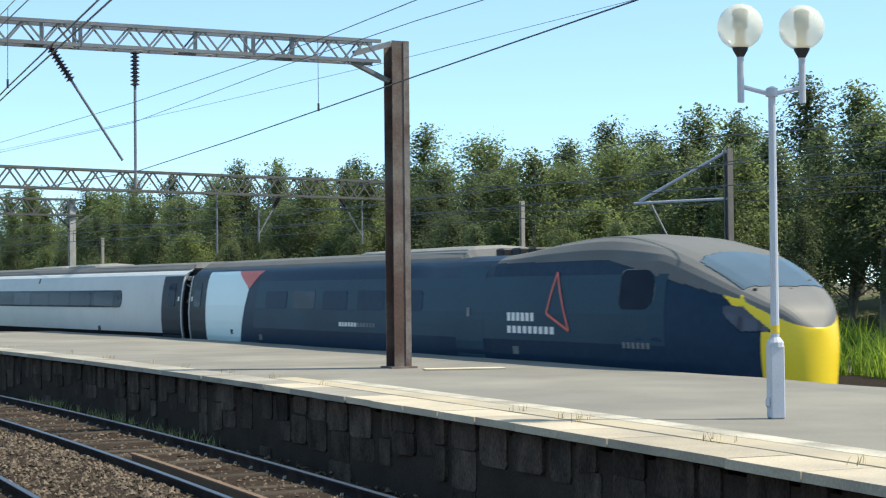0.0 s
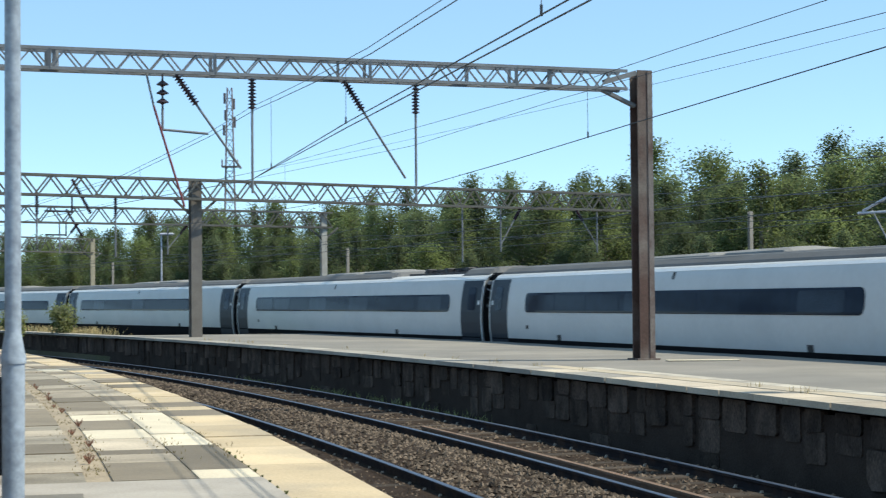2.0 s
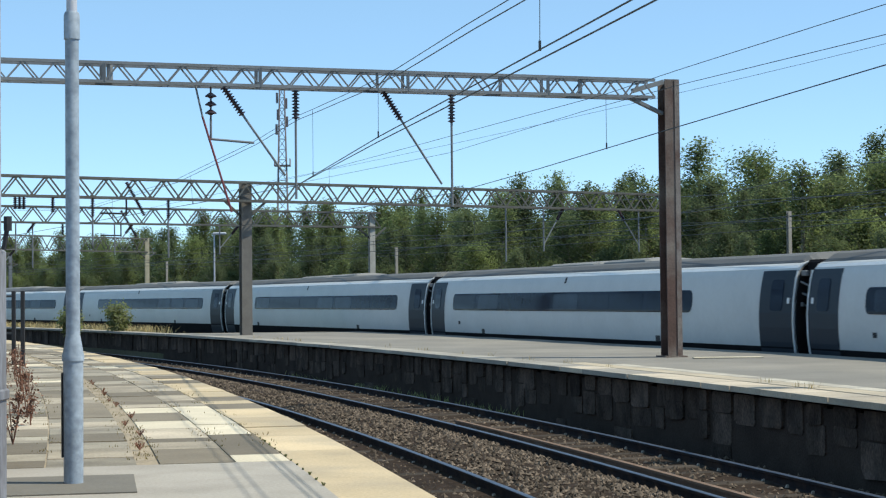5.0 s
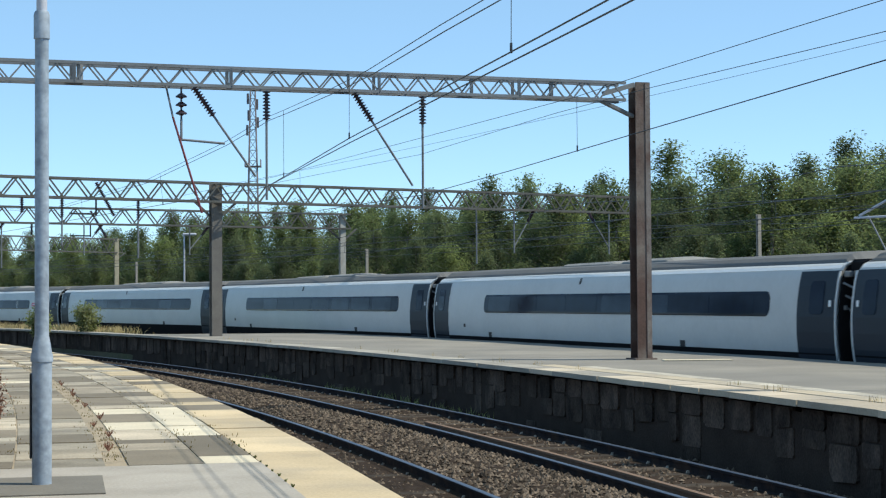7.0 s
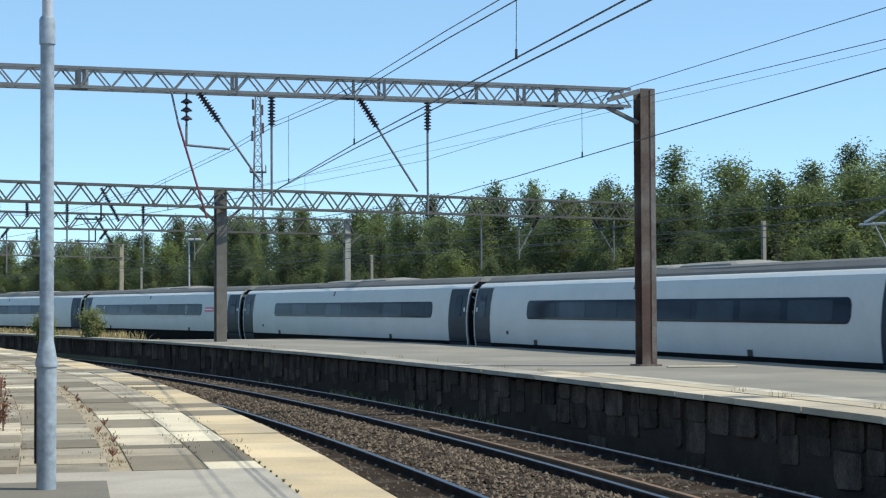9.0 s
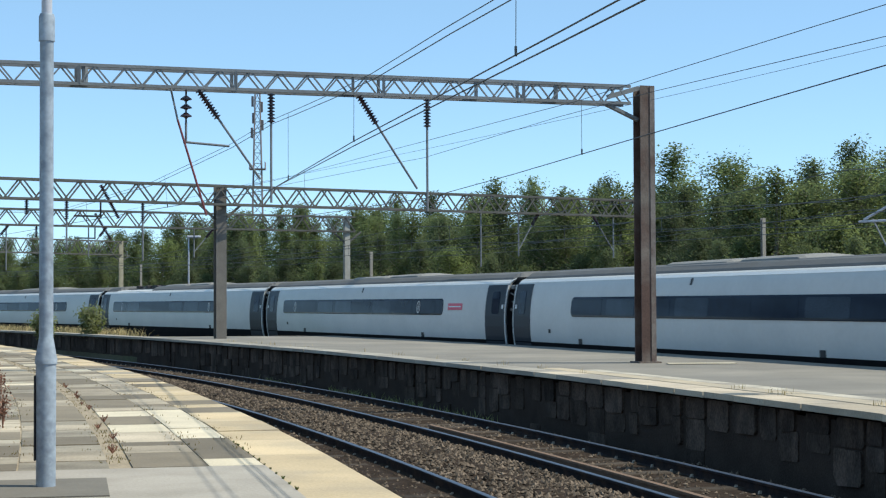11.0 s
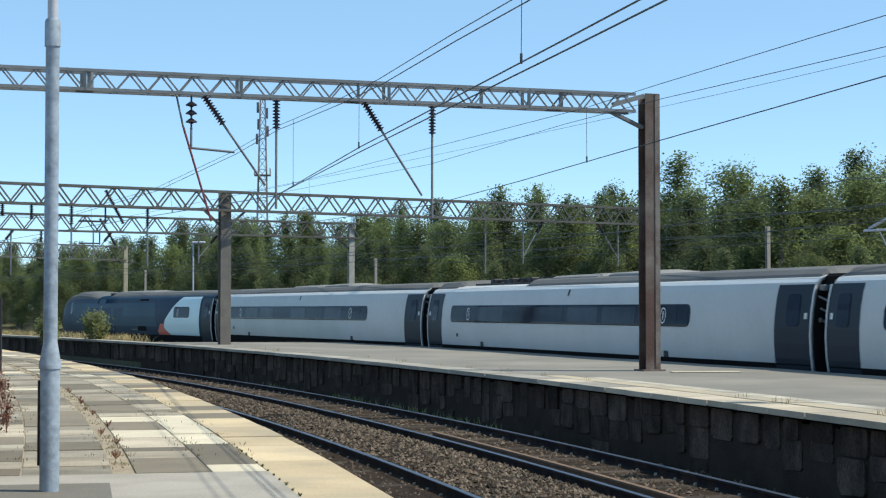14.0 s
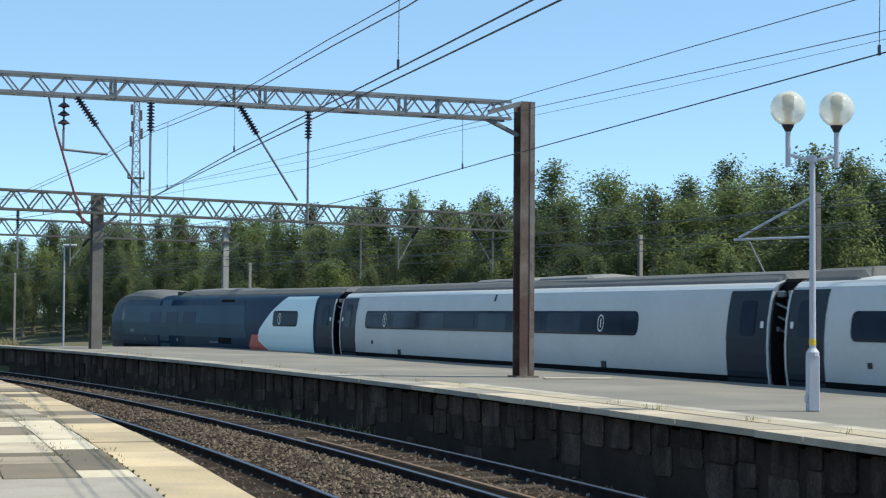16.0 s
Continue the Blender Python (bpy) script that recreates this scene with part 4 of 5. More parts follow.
def gantry_front():
    g = thing("overhead_gantry", pose(5.07, 33.84, 0), "rusty steel mast carrying a grey lattice beam over the tracks", "gantry", "overhead gantries")
    inv = g.matrix_world.inverted()
    bm = bmesh.new()
    h_mast(bm, 0, 0, 0, 5.37, 0.30, 0.34, 16)
    part("mast", bm, M_MASTRUST, g, "rust-brown steel mast")
    bm = bmesh.new()
    add_box(bm, 0, 0, 0.015, 0.46, 0.46, 0.03, pose(0, 0, 0, 0, 0, 16))
    part("base_plate", bm, M_MASTRUST, g, "rusty base plate")
    # added thin plate; its pale grey paints the sunlit right edge of the mast
    bm = bmesh.new()
    add_box(bm, 0.098, -0.178, 2.69, 0.10, 0.012, 5.34, pose(0, 0, 0, 0, 0, 16))
    part("flange_plate", bm, M_LITFLANGE, g, "grey added strip painted as the mast's sunlit flange edge")
    a, b = inv @ Vector((-10.6, 29.0, 5.34)), inv @ Vector((4.72, 33.72, 5.34))
    bm = bmesh.new()
    lattice(bm, a, b, 0.33, 0.34, 0.55, 0.027, 0.013, 5)
    part("lattice_beam", bm, M_STEEL, g, "grey galvanised lattice beam")
    bm = bmesh.new()
    h_mast(bm, a.x - 0.2, a.y - 0.06, 0, 5.37, 0.30, 0.34, 16)
    part("mast", bm, M_MASTRUST, g, "rust-brown steel mast")
    d = (b - a).normalized()
    bm = bmesh.new()
    add_bar(bm, b - d * 0.45 + Vector((0, 0, -0.33)), Vector((-0.12, -0.05, 4.72)), 0.06, 0.06)
    add_bar(bm, b - d * 0.5 + Vector((0, 0, -0.33)), Vector((-0.12, 0.1, 4.72)), 0.05, 0.05)
    add_bar(bm, b - d * 0.4 + Vector((0, 0, -0.2)), Vector((-0.1, 0, 5.34)), 0.09, 0.09)
    part("knee_brace", bm, M_STEEL, g, "grey knee brace")
    def along(x):
        k = (x - 5.07 - a.x) / d.x
        return a + d * k
    for x, foot in ((-2.02, 3.0), (0.82, 2.88)):
        p = along(x)
        drop_set(g, p, 5.0, foot, d, 1.33)
    # stacked insulator, arm and red tube farther along the beam
    p = along(-3.50)
    bm = bmesh.new()
    add_rod(bm, (p.x, p.y, 4.99), (p.x, p.y, 4.40), 0.018, 8)
    for zc in (4.83, 4.68, 4.53):
        add_lathe(bm, [(0.02, zc - 0.05), (0.05, zc - 0.03), (0.105, zc - 0.02), (0.10, zc), (0.03, zc + 0.05)], 14, Matrix.Translation((p.x, p.y, 0)))
    part("disc_insulator", bm, M_INSUL, g, "dark insulator with three wide discs")
    tube(g, Vector((p.x, p.y, 4.42)), Vector((p.x, p.y, 4.05)))
    tube(g, Vector((p.x - 0.05, p.y, 4.06)), Vector((p.x + 0.75, p.y + 0.2, 4.0)))
    q = along(-3.76)
    tube(g, Vector((q.x, q.y, 5.0)), Vector((q.x + 0.12, q.y, 4.45)), 0.018)
    tube(g, Vector((q.x + 0.12, q.y, 4.45)), Vector((q.x + 0.62, q.y + 0.1, 2.75)), 0.02, M_REDTUBE, "tension_tube", "faded red tube")
    bm = bmesh.new()
    for x in (-0.55, 1.75, -5.2, 3.3):
        p = along(x)
        bm = bmesh.new()
        add_box(bm, p.x, p.y, 5.175, 0.05, 0.36, 0.33)
        part("splice_plate", bm, M_STEEL, g, "grey splice plate")
    return g
gantry_front()

def gantry_back(name_label, a, b, posts, z, depth, bay, post_turn, drops=(), mat_post=M_CONCRETEPOST, lower=(), slant=()):
    g = thing("overhead_gantry", pose(posts[0][0], posts[0][1], 0), name_label, "gantry", "overhead gantries")
    o = Vector((posts[0][0], posts[0][1], 0))
    a, b = Vector((*a, z)) - o, Vector((*b, z)) - o
    d = (b - a).normalized()
    bm = bmesh.new()
    lattice(bm, a, b, depth, 0.4, bay, 0.035, 0.022)
    part("lattice_beam", bm, M_BACKSTEEL, g, "weathered lattice beam")
    for x, y, zb, w in posts:
        bm = bmesh.new()
        h_mast(bm, x - o.x, y - o.y, zb, z + 0.03, w, w, post_turn)
        part("mast", bm, mat_post, g, "grey steel mast")
        bm = bmesh.new()
        for s in (-1, 1):
            add_bar(bm, Vector((x - o.x, y - o.y, z - 1.25)) , Vector((x - o.x, y - o.y, z - depth)) + d * s * 0.75, 0.07, 0.07)
        part("knee_brace", bm, M_BACKSTEEL, g, "diagonal knee braces")
    for k, foot, span in drops:
        p = a + (b - a) * k
        tube(g, Vector((p.x, p.y, z - depth)), Vector((p.x, p.y, foot)), 0.03, M_STEEL, "drop_tube")
        if span:
            far = Vector((p.x, p.y, z - depth - 0.02)) + d * span
            ft = Vector((p.x, p.y, foot + 0.25))
            v = (ft - far).normalized()
            insulator(g, far, far + v * 0.5)
            tube(g, far + v * 0.5, ft, 0.025, M_STEEL, "stay_tube")
    for k, L in lower:
        p = a + (b - a) * k
        insulator(g, Vector((p.x, p.y, z - depth)), Vector((p.x, p.y, z - depth - L)))
    for k0, k1 in slant:
        p, q = a + (b - a) * k0, a + (b - a) * k1
        insulator(g, Vector((p.x, p.y, z - 0.1)), Vector((q.x, q.y, z - depth - 0.55)), "thick dark slanting insulator")
        tube(g, Vector((p.x, p.y, z - depth)), Vector((p.x, p.y, z - depth - 0.55)), 0.03, M_DARKMETAL, "hanger_bar")
        tube(g, Vector((p.x, p.y, z - depth - 0.5)), Vector((p.x, p.y, z - depth - 0.5)) - d * 0.9, 0.03, M_DARKMETAL, "hanger_bar")
    return g

gantry_back("grey lattice gantry spanning platform and far track on a steel mast", (-19.5, 50.6), (10.3, 68.6), [(-5.54, 59.6, 0, 0.36)], 5.14, 0.62, 1.0, 20,
            ((0.775, 2.5, 0), (0.824, 2.9, 0.9), (0.954, 2.9, -1.0), (0.39, 2.6, 0), (0.315, 3.0, 0)), M_OLDSTEEL, ((0.242, 0.42), (0.246, 0.42), (0.25, 0.42), (0.277, 0.5), (0.315, 0.62), (0.39, 0.62)), ((0.348, 0.366),))
gantry_back("distant grey lattice gantry beyond the platform end", (-26.0, 66.6), (-1.4, 81.0), [(-1.7, 80.8, -1, 0.26)], 5.14, 0.66, 1.05, 20, ((0.4, 3.2, 0.8), (0.55, 3.2, 0.8), (0.72, 3.2, 0.9), (0.425, 2.6, 0)), M_PALEPOST, ((0.25, 0.6), (0.47, 0.5)), ((0.56, 0.585),))
gantry_back("far grey lattice gantry among the trees", (-36.0, 88.0), (-16.4, 111.8), [(-16.6, 111.4, -1, 0.26)], 5.14, 0.85, 1.2, 20, ((0.4, 3.0, 1.0), (0.62, 3.0, 1.0), (0.8, 3.2, 0)), M_BUFFPOST)
gantry_back("grey lattice gantry deep in the curve", (-52.0, 125.0), (-33.0, 147.0), [(-33.2, 146.6, -1, 0.28)], 5.3, 0.9, 1.4, 20, ((0.4, 3.0, 1.0),), M_STEEL)

# ---- wires ----
def sag(a, b, drop, n=10):
    a, b = Vector(a), Vector(b)
    return [a + (b - a) * (i / n) - Vector((0, 0, 4 * drop * (i / n) * (1 - i / n))) for i in range(n + 1)]

def wire_run(label, contact, mess, droppers, r=0.007, rc=0.005):
    w = thing("overhead_wire", Matrix(), label, "wire", "overhead wires")
    wire("contact_wire", contact, r, M_WIRE, w)
    if mess:
        wire("carrier_wire", mess, rc, M_WIRE, w)
        def at(pts, y):
            for p, q in zip(pts, pts[1:]):
                if min(p.y, q.y) <= y <= max(p.y, q.y):
                    return p + (q - p) * ((y - p.y) / (q.y - p.y))
            return pts[0]
        for y in droppers:
            p, q = at(mess, y), at(contact, y)
            bm = bmesh.new()
            add_rod(bm, p, q, 0.0035, 5)
            add_box(bm, q.x, q.y, q.z + 0.03, 0.02, 0.02, 0.08)
            part("dropper", bm, M_WIRE, w, "thin dropper wire")
    return w

near_a = [Vector(p) for p in ((-13.2, 58.5, 3.40), (-2.02, 31.65, 3.24), (-0.36, 21.86, 3.21), (1.26, 12.29, 3.10), (3.35, 0.0, 2.98))]
near_b = [Vector(p) for p in ((-2.02, 31.65, 3.24), (-0.36, 21.86, 3.15), (1.26, 12.29, 3.02), (3.35, 0.0, 2.88))]
wire_run("second dark overhead contact wire above the near track", near_b, None, ())
m1 = [Vector(p) for p in ((-13.2, 58.5, 4.3), (-9.0, 48.5, 3.75), (-5.2, 39.1, 3.87), (-3.0, 34.0, 4.25), (-2.04, 31.77, 4.50), (-1.53, 28.76, 4.32), (-0.66, 23.64, 4.03), (-0.12, 20.48, 3.88), (0.58, 16.31, 3.75), (1.05, 13.56, 3.65), (3.35, 0.0, 3.45))]
wire_run("overhead line of the near track with its droppers", near_a, m1, (29.0, 21.9, 13.6, 38, 45))
m1b = [p + Vector((0.05, 0.1, -0.04)) for p in m1]
w = thing("overhead_wire", Matrix(), "second thin carrier wire above the near track", "wire", "overhead wires")
wire("carrier_wire", m1b, 0.006, M_WIRE, w)
c2 = [Vector((-9.0, 60.8, 3.3)), Vector((0.82, 32.5, 3.13))] + [Vector(p) for p in ((2.0, 26.6, 3.14), (3.2, 20.56, 3.18), (4.71, 12.97, 3.22), (7.3, 0.0, 3.25))]
m2 = [Vector(p) for p in ((-9.0, 60.8, 4.4), (-2.5, 42.0, 4.15), (0.82, 32.5, 4.20), (2.64, 23.37, 3.89), (3.2, 20.57, 3.85), (4.02, 16.47, 3.77), (4.65, 13.3, 3.70), (7.3, 0.0, 3.55))]
wire_run("overhead line of the track beside the island platform", c2, m2, (23.3, 13.0, 40, 48), 0.0065, 0.0045)
w = thing("overhead_wire", Matrix(), "thin auxiliary wire beside the island platform line", "wire", "overhead wires")
wire("carrier_wire", [Vector(p) for p in ((-2.5, 42.0, 4.0), (0.78, 32.7, 3.90), (2.46, 24.3, 3.77), (3.22, 20.5, 3.67), (4.11, 16.0, 3.50), (4.73, 12.9, 3.39), (7.3, 0.0, 3.0))], 0.004, M_WIRE, w)
w = thing("overhead_wire", Matrix(), "thin earth wire strung along the mast tops", "wire", "overhead wires")
wire("earth_wire", sag((-5.4, 59.7, 5.1), (5.1, 34.05, 5.1), 0.06) + sag((5.1, 34.05, 5.1), (13.0, 8.0, 5.1), 0.1)[1:], 0.004, M_WIRE, w)
for r, z, name in ((TR, 3.25, "train track"), (TR, 3.7, "train track"), (TR + 4.2, 3.3, "second running track"), (TR + 4.2, 3.75, "second running track"), (TR + 8.5, 3.3, "outer freight track"), (TR + 8.5, 3.7, "outer freight track"), (TR + 12.5, 3.8, "line posts")):
    w = thing("overhead_wire", Matrix(), "distant overhead wire above the " + name, "wire", "distant overhead wires")
    a0, a1 = ang(TC, TR, 22), ang(TC, TR, 190)
    wire("contact_wire", [on(TC, r + 0.15 * math.sin(i * 0.9), a0 + (a1 - a0) * i / 60, z + (0.12 * math.cos(i * math.pi / 2) if z > 3.6 else 0)) for i in range(61)], 0.010, M_WIRE, w)
    if 3.6 < z < 3.79:
        for i in range(1, 40, 2):
            p = on(TC, r, a0 + (a1 - a0) * i / 60)
            bm = bmesh.new()
            add_rod(bm, (p.x, p.y, 3.27), (p.x, p.y, z), 0.007, 5)
            part("dropper", bm, M_WIRE, w, "thin dropper wire")

def line_post(x, y, z0, z1, arm, label):
    g = thing("line_mast", pose(x, y, z0), label, "mast", "line masts beyond the train")
    bm = bmesh.new()
    h_mast(bm, 0, 0, 0, z1 - z0, 0.14, 0.14, 20)
    part("mast", bm, M_OLDSTEEL if arm else M_GREYSLAB, g)
    if arm:
        top = z1 - z0
        tube(g, (0, 0, top - 0.05), (-1.35, 1.9, top - 1.0), 0.035, M_LAMPPAINT, "cantilever_tube", "pale cantilever tube")
        tube(g, (0, 0, top - 1.05), (-1.45, 2.0, top - 1.05), 0.03, M_LAMPPAINT, "cantilever_tube", "pale cantilever tube")
        tube(g, (-1.2, 1.7, top - 1.0), (-0.9, 1.2, top - 1.9), 0.02, M_STEEL, "registration_arm")
    return g
line_post(13.0, 40.15, -1.0, 4.15, True, "rusty mast with a pale cantilever arm behind the train")
line_post(14.0, 64.14, -1.0, 4.25, False, "grey concrete post in front of the trees")
line_post(21.3, 24.0, -1.0, 4.2, True, "rusty mast with a pale cantilever arm behind the train")
for a_ in (0.470, 0.576):
    p = on(TC, TR + 13, a_)
    line_post(p.x, p.y, -1.0, 4.0, False, "grey concrete post in front of the trees")
# ---- lamps ----
def twin_globe_lamp():
    g = thing("platform_lamp", pose(7.0, 21.8, 0), "pale grey lamp post with two round globes", "lamp post")
    bm = bmesh.new()
    add_box(bm, 0, 0, 0.36, 0.145, 0.145, 0.72, bev=0.012)
    add_lathe(bm, [(0.085, 0.70), (0.085, 0.75), (0.05, 0.80)], 12)
    part("base_column", bm, M_LAMPPAINT, g, "square pale grey base")
    bm = bmesh.new()
    add_lathe(bm, [(0.043, 0.72), (0.04, 2.0), (0.036, 3.18), (0.06, 3.18), (0.06, 3.26), (0.02, 3.28)], 12)
    part("pole", bm, M_LAMPPAINT, g)
    bm = bmesh.new()
    add_lathe(bm, [(0.0445, 0.84), (0.0445, 0.92)], 12)
    part("yellow_band", bm, M_YBAND, g, "yellow band near the base")
    bm = bmesh.new()
    add_box(bm, -0.09, -0.02, 0.16, 0.04, 0.05, 0.09, bev=0.01)
    part("latch", bm, M_LAMPPAINT, g)
    for s in (-1, 1):
        a = g
        bm = bmesh.new()
        add_rod(bm, (0, 0, 3.2), (s * 0.33, 0, 3.28), 0.022, 8)
        add_lathe(bm, [(0.035, 3.12), (0.035, 3.62)], 10, Matrix.Translation((s * 0.32, 0, 0)))
        arm = part("arm", bm, M_LAMPPAINT, g, "bracket arm and stem")
        bm = bmesh.new()
        add_lathe(bm, [(0.03, 3.56), (0.075, 3.64), (0.085, 3.68), (0.05, 3.70)], 14, Matrix.Translation((s * 0.32, 0, 0)))
        part("gallery", bm, M_DARKMETAL, arm, "dark globe holder")
        bm = bmesh.new()
        bmesh.ops.create_uvsphere(bm, u_segments=28, v_segments=18, radius=0.225, matrix=Matrix.Translation((s * 0.32, 0, 3.87)))
        gl = part("globe", bm, M_GLOBE, g, "translucent round globe", True)
        bm = bmesh.new()
        add_lathe(bm, [(0.05, 3.70), (0.05, 3.84), (0.075, 3.86), (0.075, 4.03), (0.04, 4.05)], 14, Matrix.Translation((s * 0.32, 0, 0)))
        part("lamp_holder", bm, M_NOSEGREY, gl, "grey control gear inside the globe")
    return g
twin_globe_lamp()

def tube_lamp():
    g = thing("lamp_column", pose(-2.19, 11.46, 0), "galvanised round lamp column with a wider base sleeve", "lamp post")
    bm = bmesh.new()
    add_lathe(bm, [(0.063, 0), (0.0655, 0.74), (0.0655, 0.80), (0.072, 0.80), (0.072, 0.835), (0.0655, 0.86), (0.065, 0.864), (0.0465, 0.97), (0.046, 0.975)], 20)
    part("base_sleeve", bm, M_GALVLAMP, g, "wide galvanised base sleeve", True)
    bm = bmesh.new()
    add_lathe(bm, [(0.046, 0.95), (0.0445, 2.9), (0.052, 2.9), (0.052, 3.06), (0.044, 3.08)], 20)
    part("shaft", bm, M_GALVLAMP, g, "", True)
    bm = bmesh.new()
    add_lathe(bm, [(0.035, 3.06), (0.033, 4.9)], 16)
    part("upper_shaft", bm, M_LAMPPAINT, g, "pale upper tube", True)
    bm = bmesh.new()
    add_box(bm, -0.068, 0.0, 0.45, 0.012, 0.06, 0.55, bev=0.004)
    part("access_door", bm, M_DARKMETAL, g, "dark gap of the access door")
    return g
tube_lamp()

def square_post():
    g = thing("square_post", pose(-2.03, 8.5, 0), "tall galvanised square post with weathered lower sleeve", "post")
    bm = bmesh.new()
    add_box(bm, 0, 0, 3.0, 0.104, 0.104, 3.1, bev=0.008)
    part("upper_post", bm, M_GALVLAMP, g)
    bm = bmesh.new()
    add_box(bm, 0, 0, 0.72, 0.142, 0.142, 1.44, bev=0.01)
    part("lower_sleeve", bm, M_POSTGREY, g, "stained grey lower sleeve")
    bm = bmesh.new()
    add_box(bm, 0, 0, 0.74, 0.165, 0.165, 0.055, bev=0.008)
    part("collar", bm, M_POSTGREY, g, "welded collar")
    for s in (-1, 1):
        bm = bmesh.new()
        add_rod(bm, (s * 0.078, -0.02, 1.44), (s * 0.098, -0.02, 1.56), 0.012, 6)
        add_rod(bm, (s * 0.098, -0.02, 1.53), (s * 0.098, -0.02, 1.60), 0.02, 8)
        part("clamp_bolt", bm, M_DARKMETAL, g)
    return g
square_post()

# ---- platform fence, poster and railing ----
def fence():
    g = thing("fence", pose(-2.62, 9.6, 0), "dark brown mesh fence along the platform back", "fence")
    far, near = Vector((-0.95, 4.6, 0)), Vector((0.75, -5.2, 0))
    for k in (0.0, 0.26, 0.52, 0.78, 1.0):
        p = near + (far - near) * k
        bm = bmesh.new()
        add_box(bm, p.x, p.y, 0.75, 0.06, 0.06, 1.5, bev=0.006)
        part("fence_post", bm, M_FENCE, g)
    for z, h in ((0.12, 0.08), (1.32, 0.07), (1.46, 0.1)):
        bm = bmesh.new()
        add_bar(bm, near + Vector((0, 0, z)), far + Vector((0, 0, z)), 0.05, h)
        part("rail_bar", bm, M_FENCE, g)
    for i in range(140):
        p = near + (far - near) * ((i + 0.5) / 140)
        bm = bmesh.new()
        add_box(bm, p.x - 0.03, p.y, 0.74, 0.012, 0.05, 1.2)
        part("slat", bm, M_FENCE, g)
    return g
fence()

def poster():
    m = pose(-3.19, 11.95, 0, 0, 0, 9.85)
    g = thing("poster_board", m, "navy poster board with white writing on the fence", "poster")
    bm = bmesh.new()
    add_box(bm, 0.02, 0, 1.0, 0.03, 0.7, 0.64, bev=0.004)
    part("board", bm, M_POSTER, g)
    for i in range(4):
        bm = bmesh.new()
        add_box(bm, 0.04, -0.12 + 0.12 * i, 1.05, 0.008, 0.07, 0.2 if i % 2 else 0.15)
        part("lettering_bar", bm, M_INK, g)
    for i in range(2):
        bm = bmesh.new()
        add_box(bm, 0.04, 0.1, 0.82 - 0.06 * i, 0.008, 0.3, 0.025)
        part("small_lettering_bar", bm, M_INK, g)
    return g
poster()

def railing():
    g = thing("railing", pose(-7.2, 32.8, 0), "thin black railing posts at the platform back", "railing")
    for dx, dy in ((0, 0), (-0.28, 0.5), (-1.9, 3.2), (-3.6, 6.4)):
        bm = bmesh.new()
        add_box(bm, dx, dy, 0.7, 0.07, 0.07, 1.4, bev=0.006)
        part("railing_post", bm, M_DARKMETAL, g)
    for z in (0.6, 1.3):
        bm = bmesh.new()
        add_bar(bm, (-0.28, 0.5, z), (-3.6, 6.4, z), 0.04, 0.04)
        part("railing_bar", bm, M_DARKMETAL, g)
    return g
railing()

# ---- telecom mast ----
def telecom_mast():
    x, y = -17.9, 250.0
    g = thing("telecom_mast", pose(x, y, -1), "tall slim lattice telecom mast far behind the trees", "mast")
    bm = bmesh.new()
    H = 32.5
    n = 22
    def w(z):
        return 1.05 - 0.72 * z / H
    for i in range(n):
        z0, z1 = H * i / n, H * (i + 1) / n
        a, b = w(z0), w(z1)
        cs = [(-1, -1), (1, -1), (1, 1), (-1, 1)]
        for j in range(4):
            p, q = cs[j], cs[(j + 1) % 4]
            add_bar(bm, (p[0] * a, p[1] * a, z0), (p[0] * b, p[1] * b, z1), 0.12, 0.12)
            add_bar(bm, (p[0] * a, p[1] * a, z0), (q[0] * b, q[1] * b, z1), 0.07, 0.07)
            add_bar(bm, (p[0] * a, p[1] * a, z0), (q[0] * a, q[1] * a, z0), 0.05, 0.05)
    part("lattice_tower", bm, M_MASTRED, g)
    bm = bmesh.new()
    add_box(bm, 0, 0, 21.3, 2.3, 2.3, 0.12)
    for s in (-1, 1):
        add_box(bm, s * 1.1, 0, 21.8, 0.06, 2.2, 1.0)
    part("work_platform", bm, M_MASTRED, g, "small platform with guard")
    for k, (dx, z) in enumerate(((-0.7, 31), (0.6, 30.2), (-0.6, 28.6), (0.7, 27.6), (-0.8, 26.5))):
        bm = bmesh.new()
        add_box(bm, dx, 0, z, 0.34, 0.3, 1.5, bev=0.03)
        part("antenna", bm, M_MASTRED, g, "slim panel antenna")
    return g
telecom_mast()

def station_lamp(x, y):
    g = thing("yard_lamp", pose(x, y, -1), "slim pale yard lamp beyond the train", "lamp post", "yard lamps")
    bm = bmesh.new()
    add_rod(bm, (0, 0, 0), (0, 0, 6.6), 0.07, 8, 0.05)
    part("pole", bm, M_LAMPPAINT, g)
    bm = bmesh.new()
    add_box(bm, 0.35, 0, 6.62, 0.9, 0.28, 0.16, bev=0.05)
    part("lamp_head", bm, M_LAMPPAINT, g)
station_lamp(-12.9, 116.5)

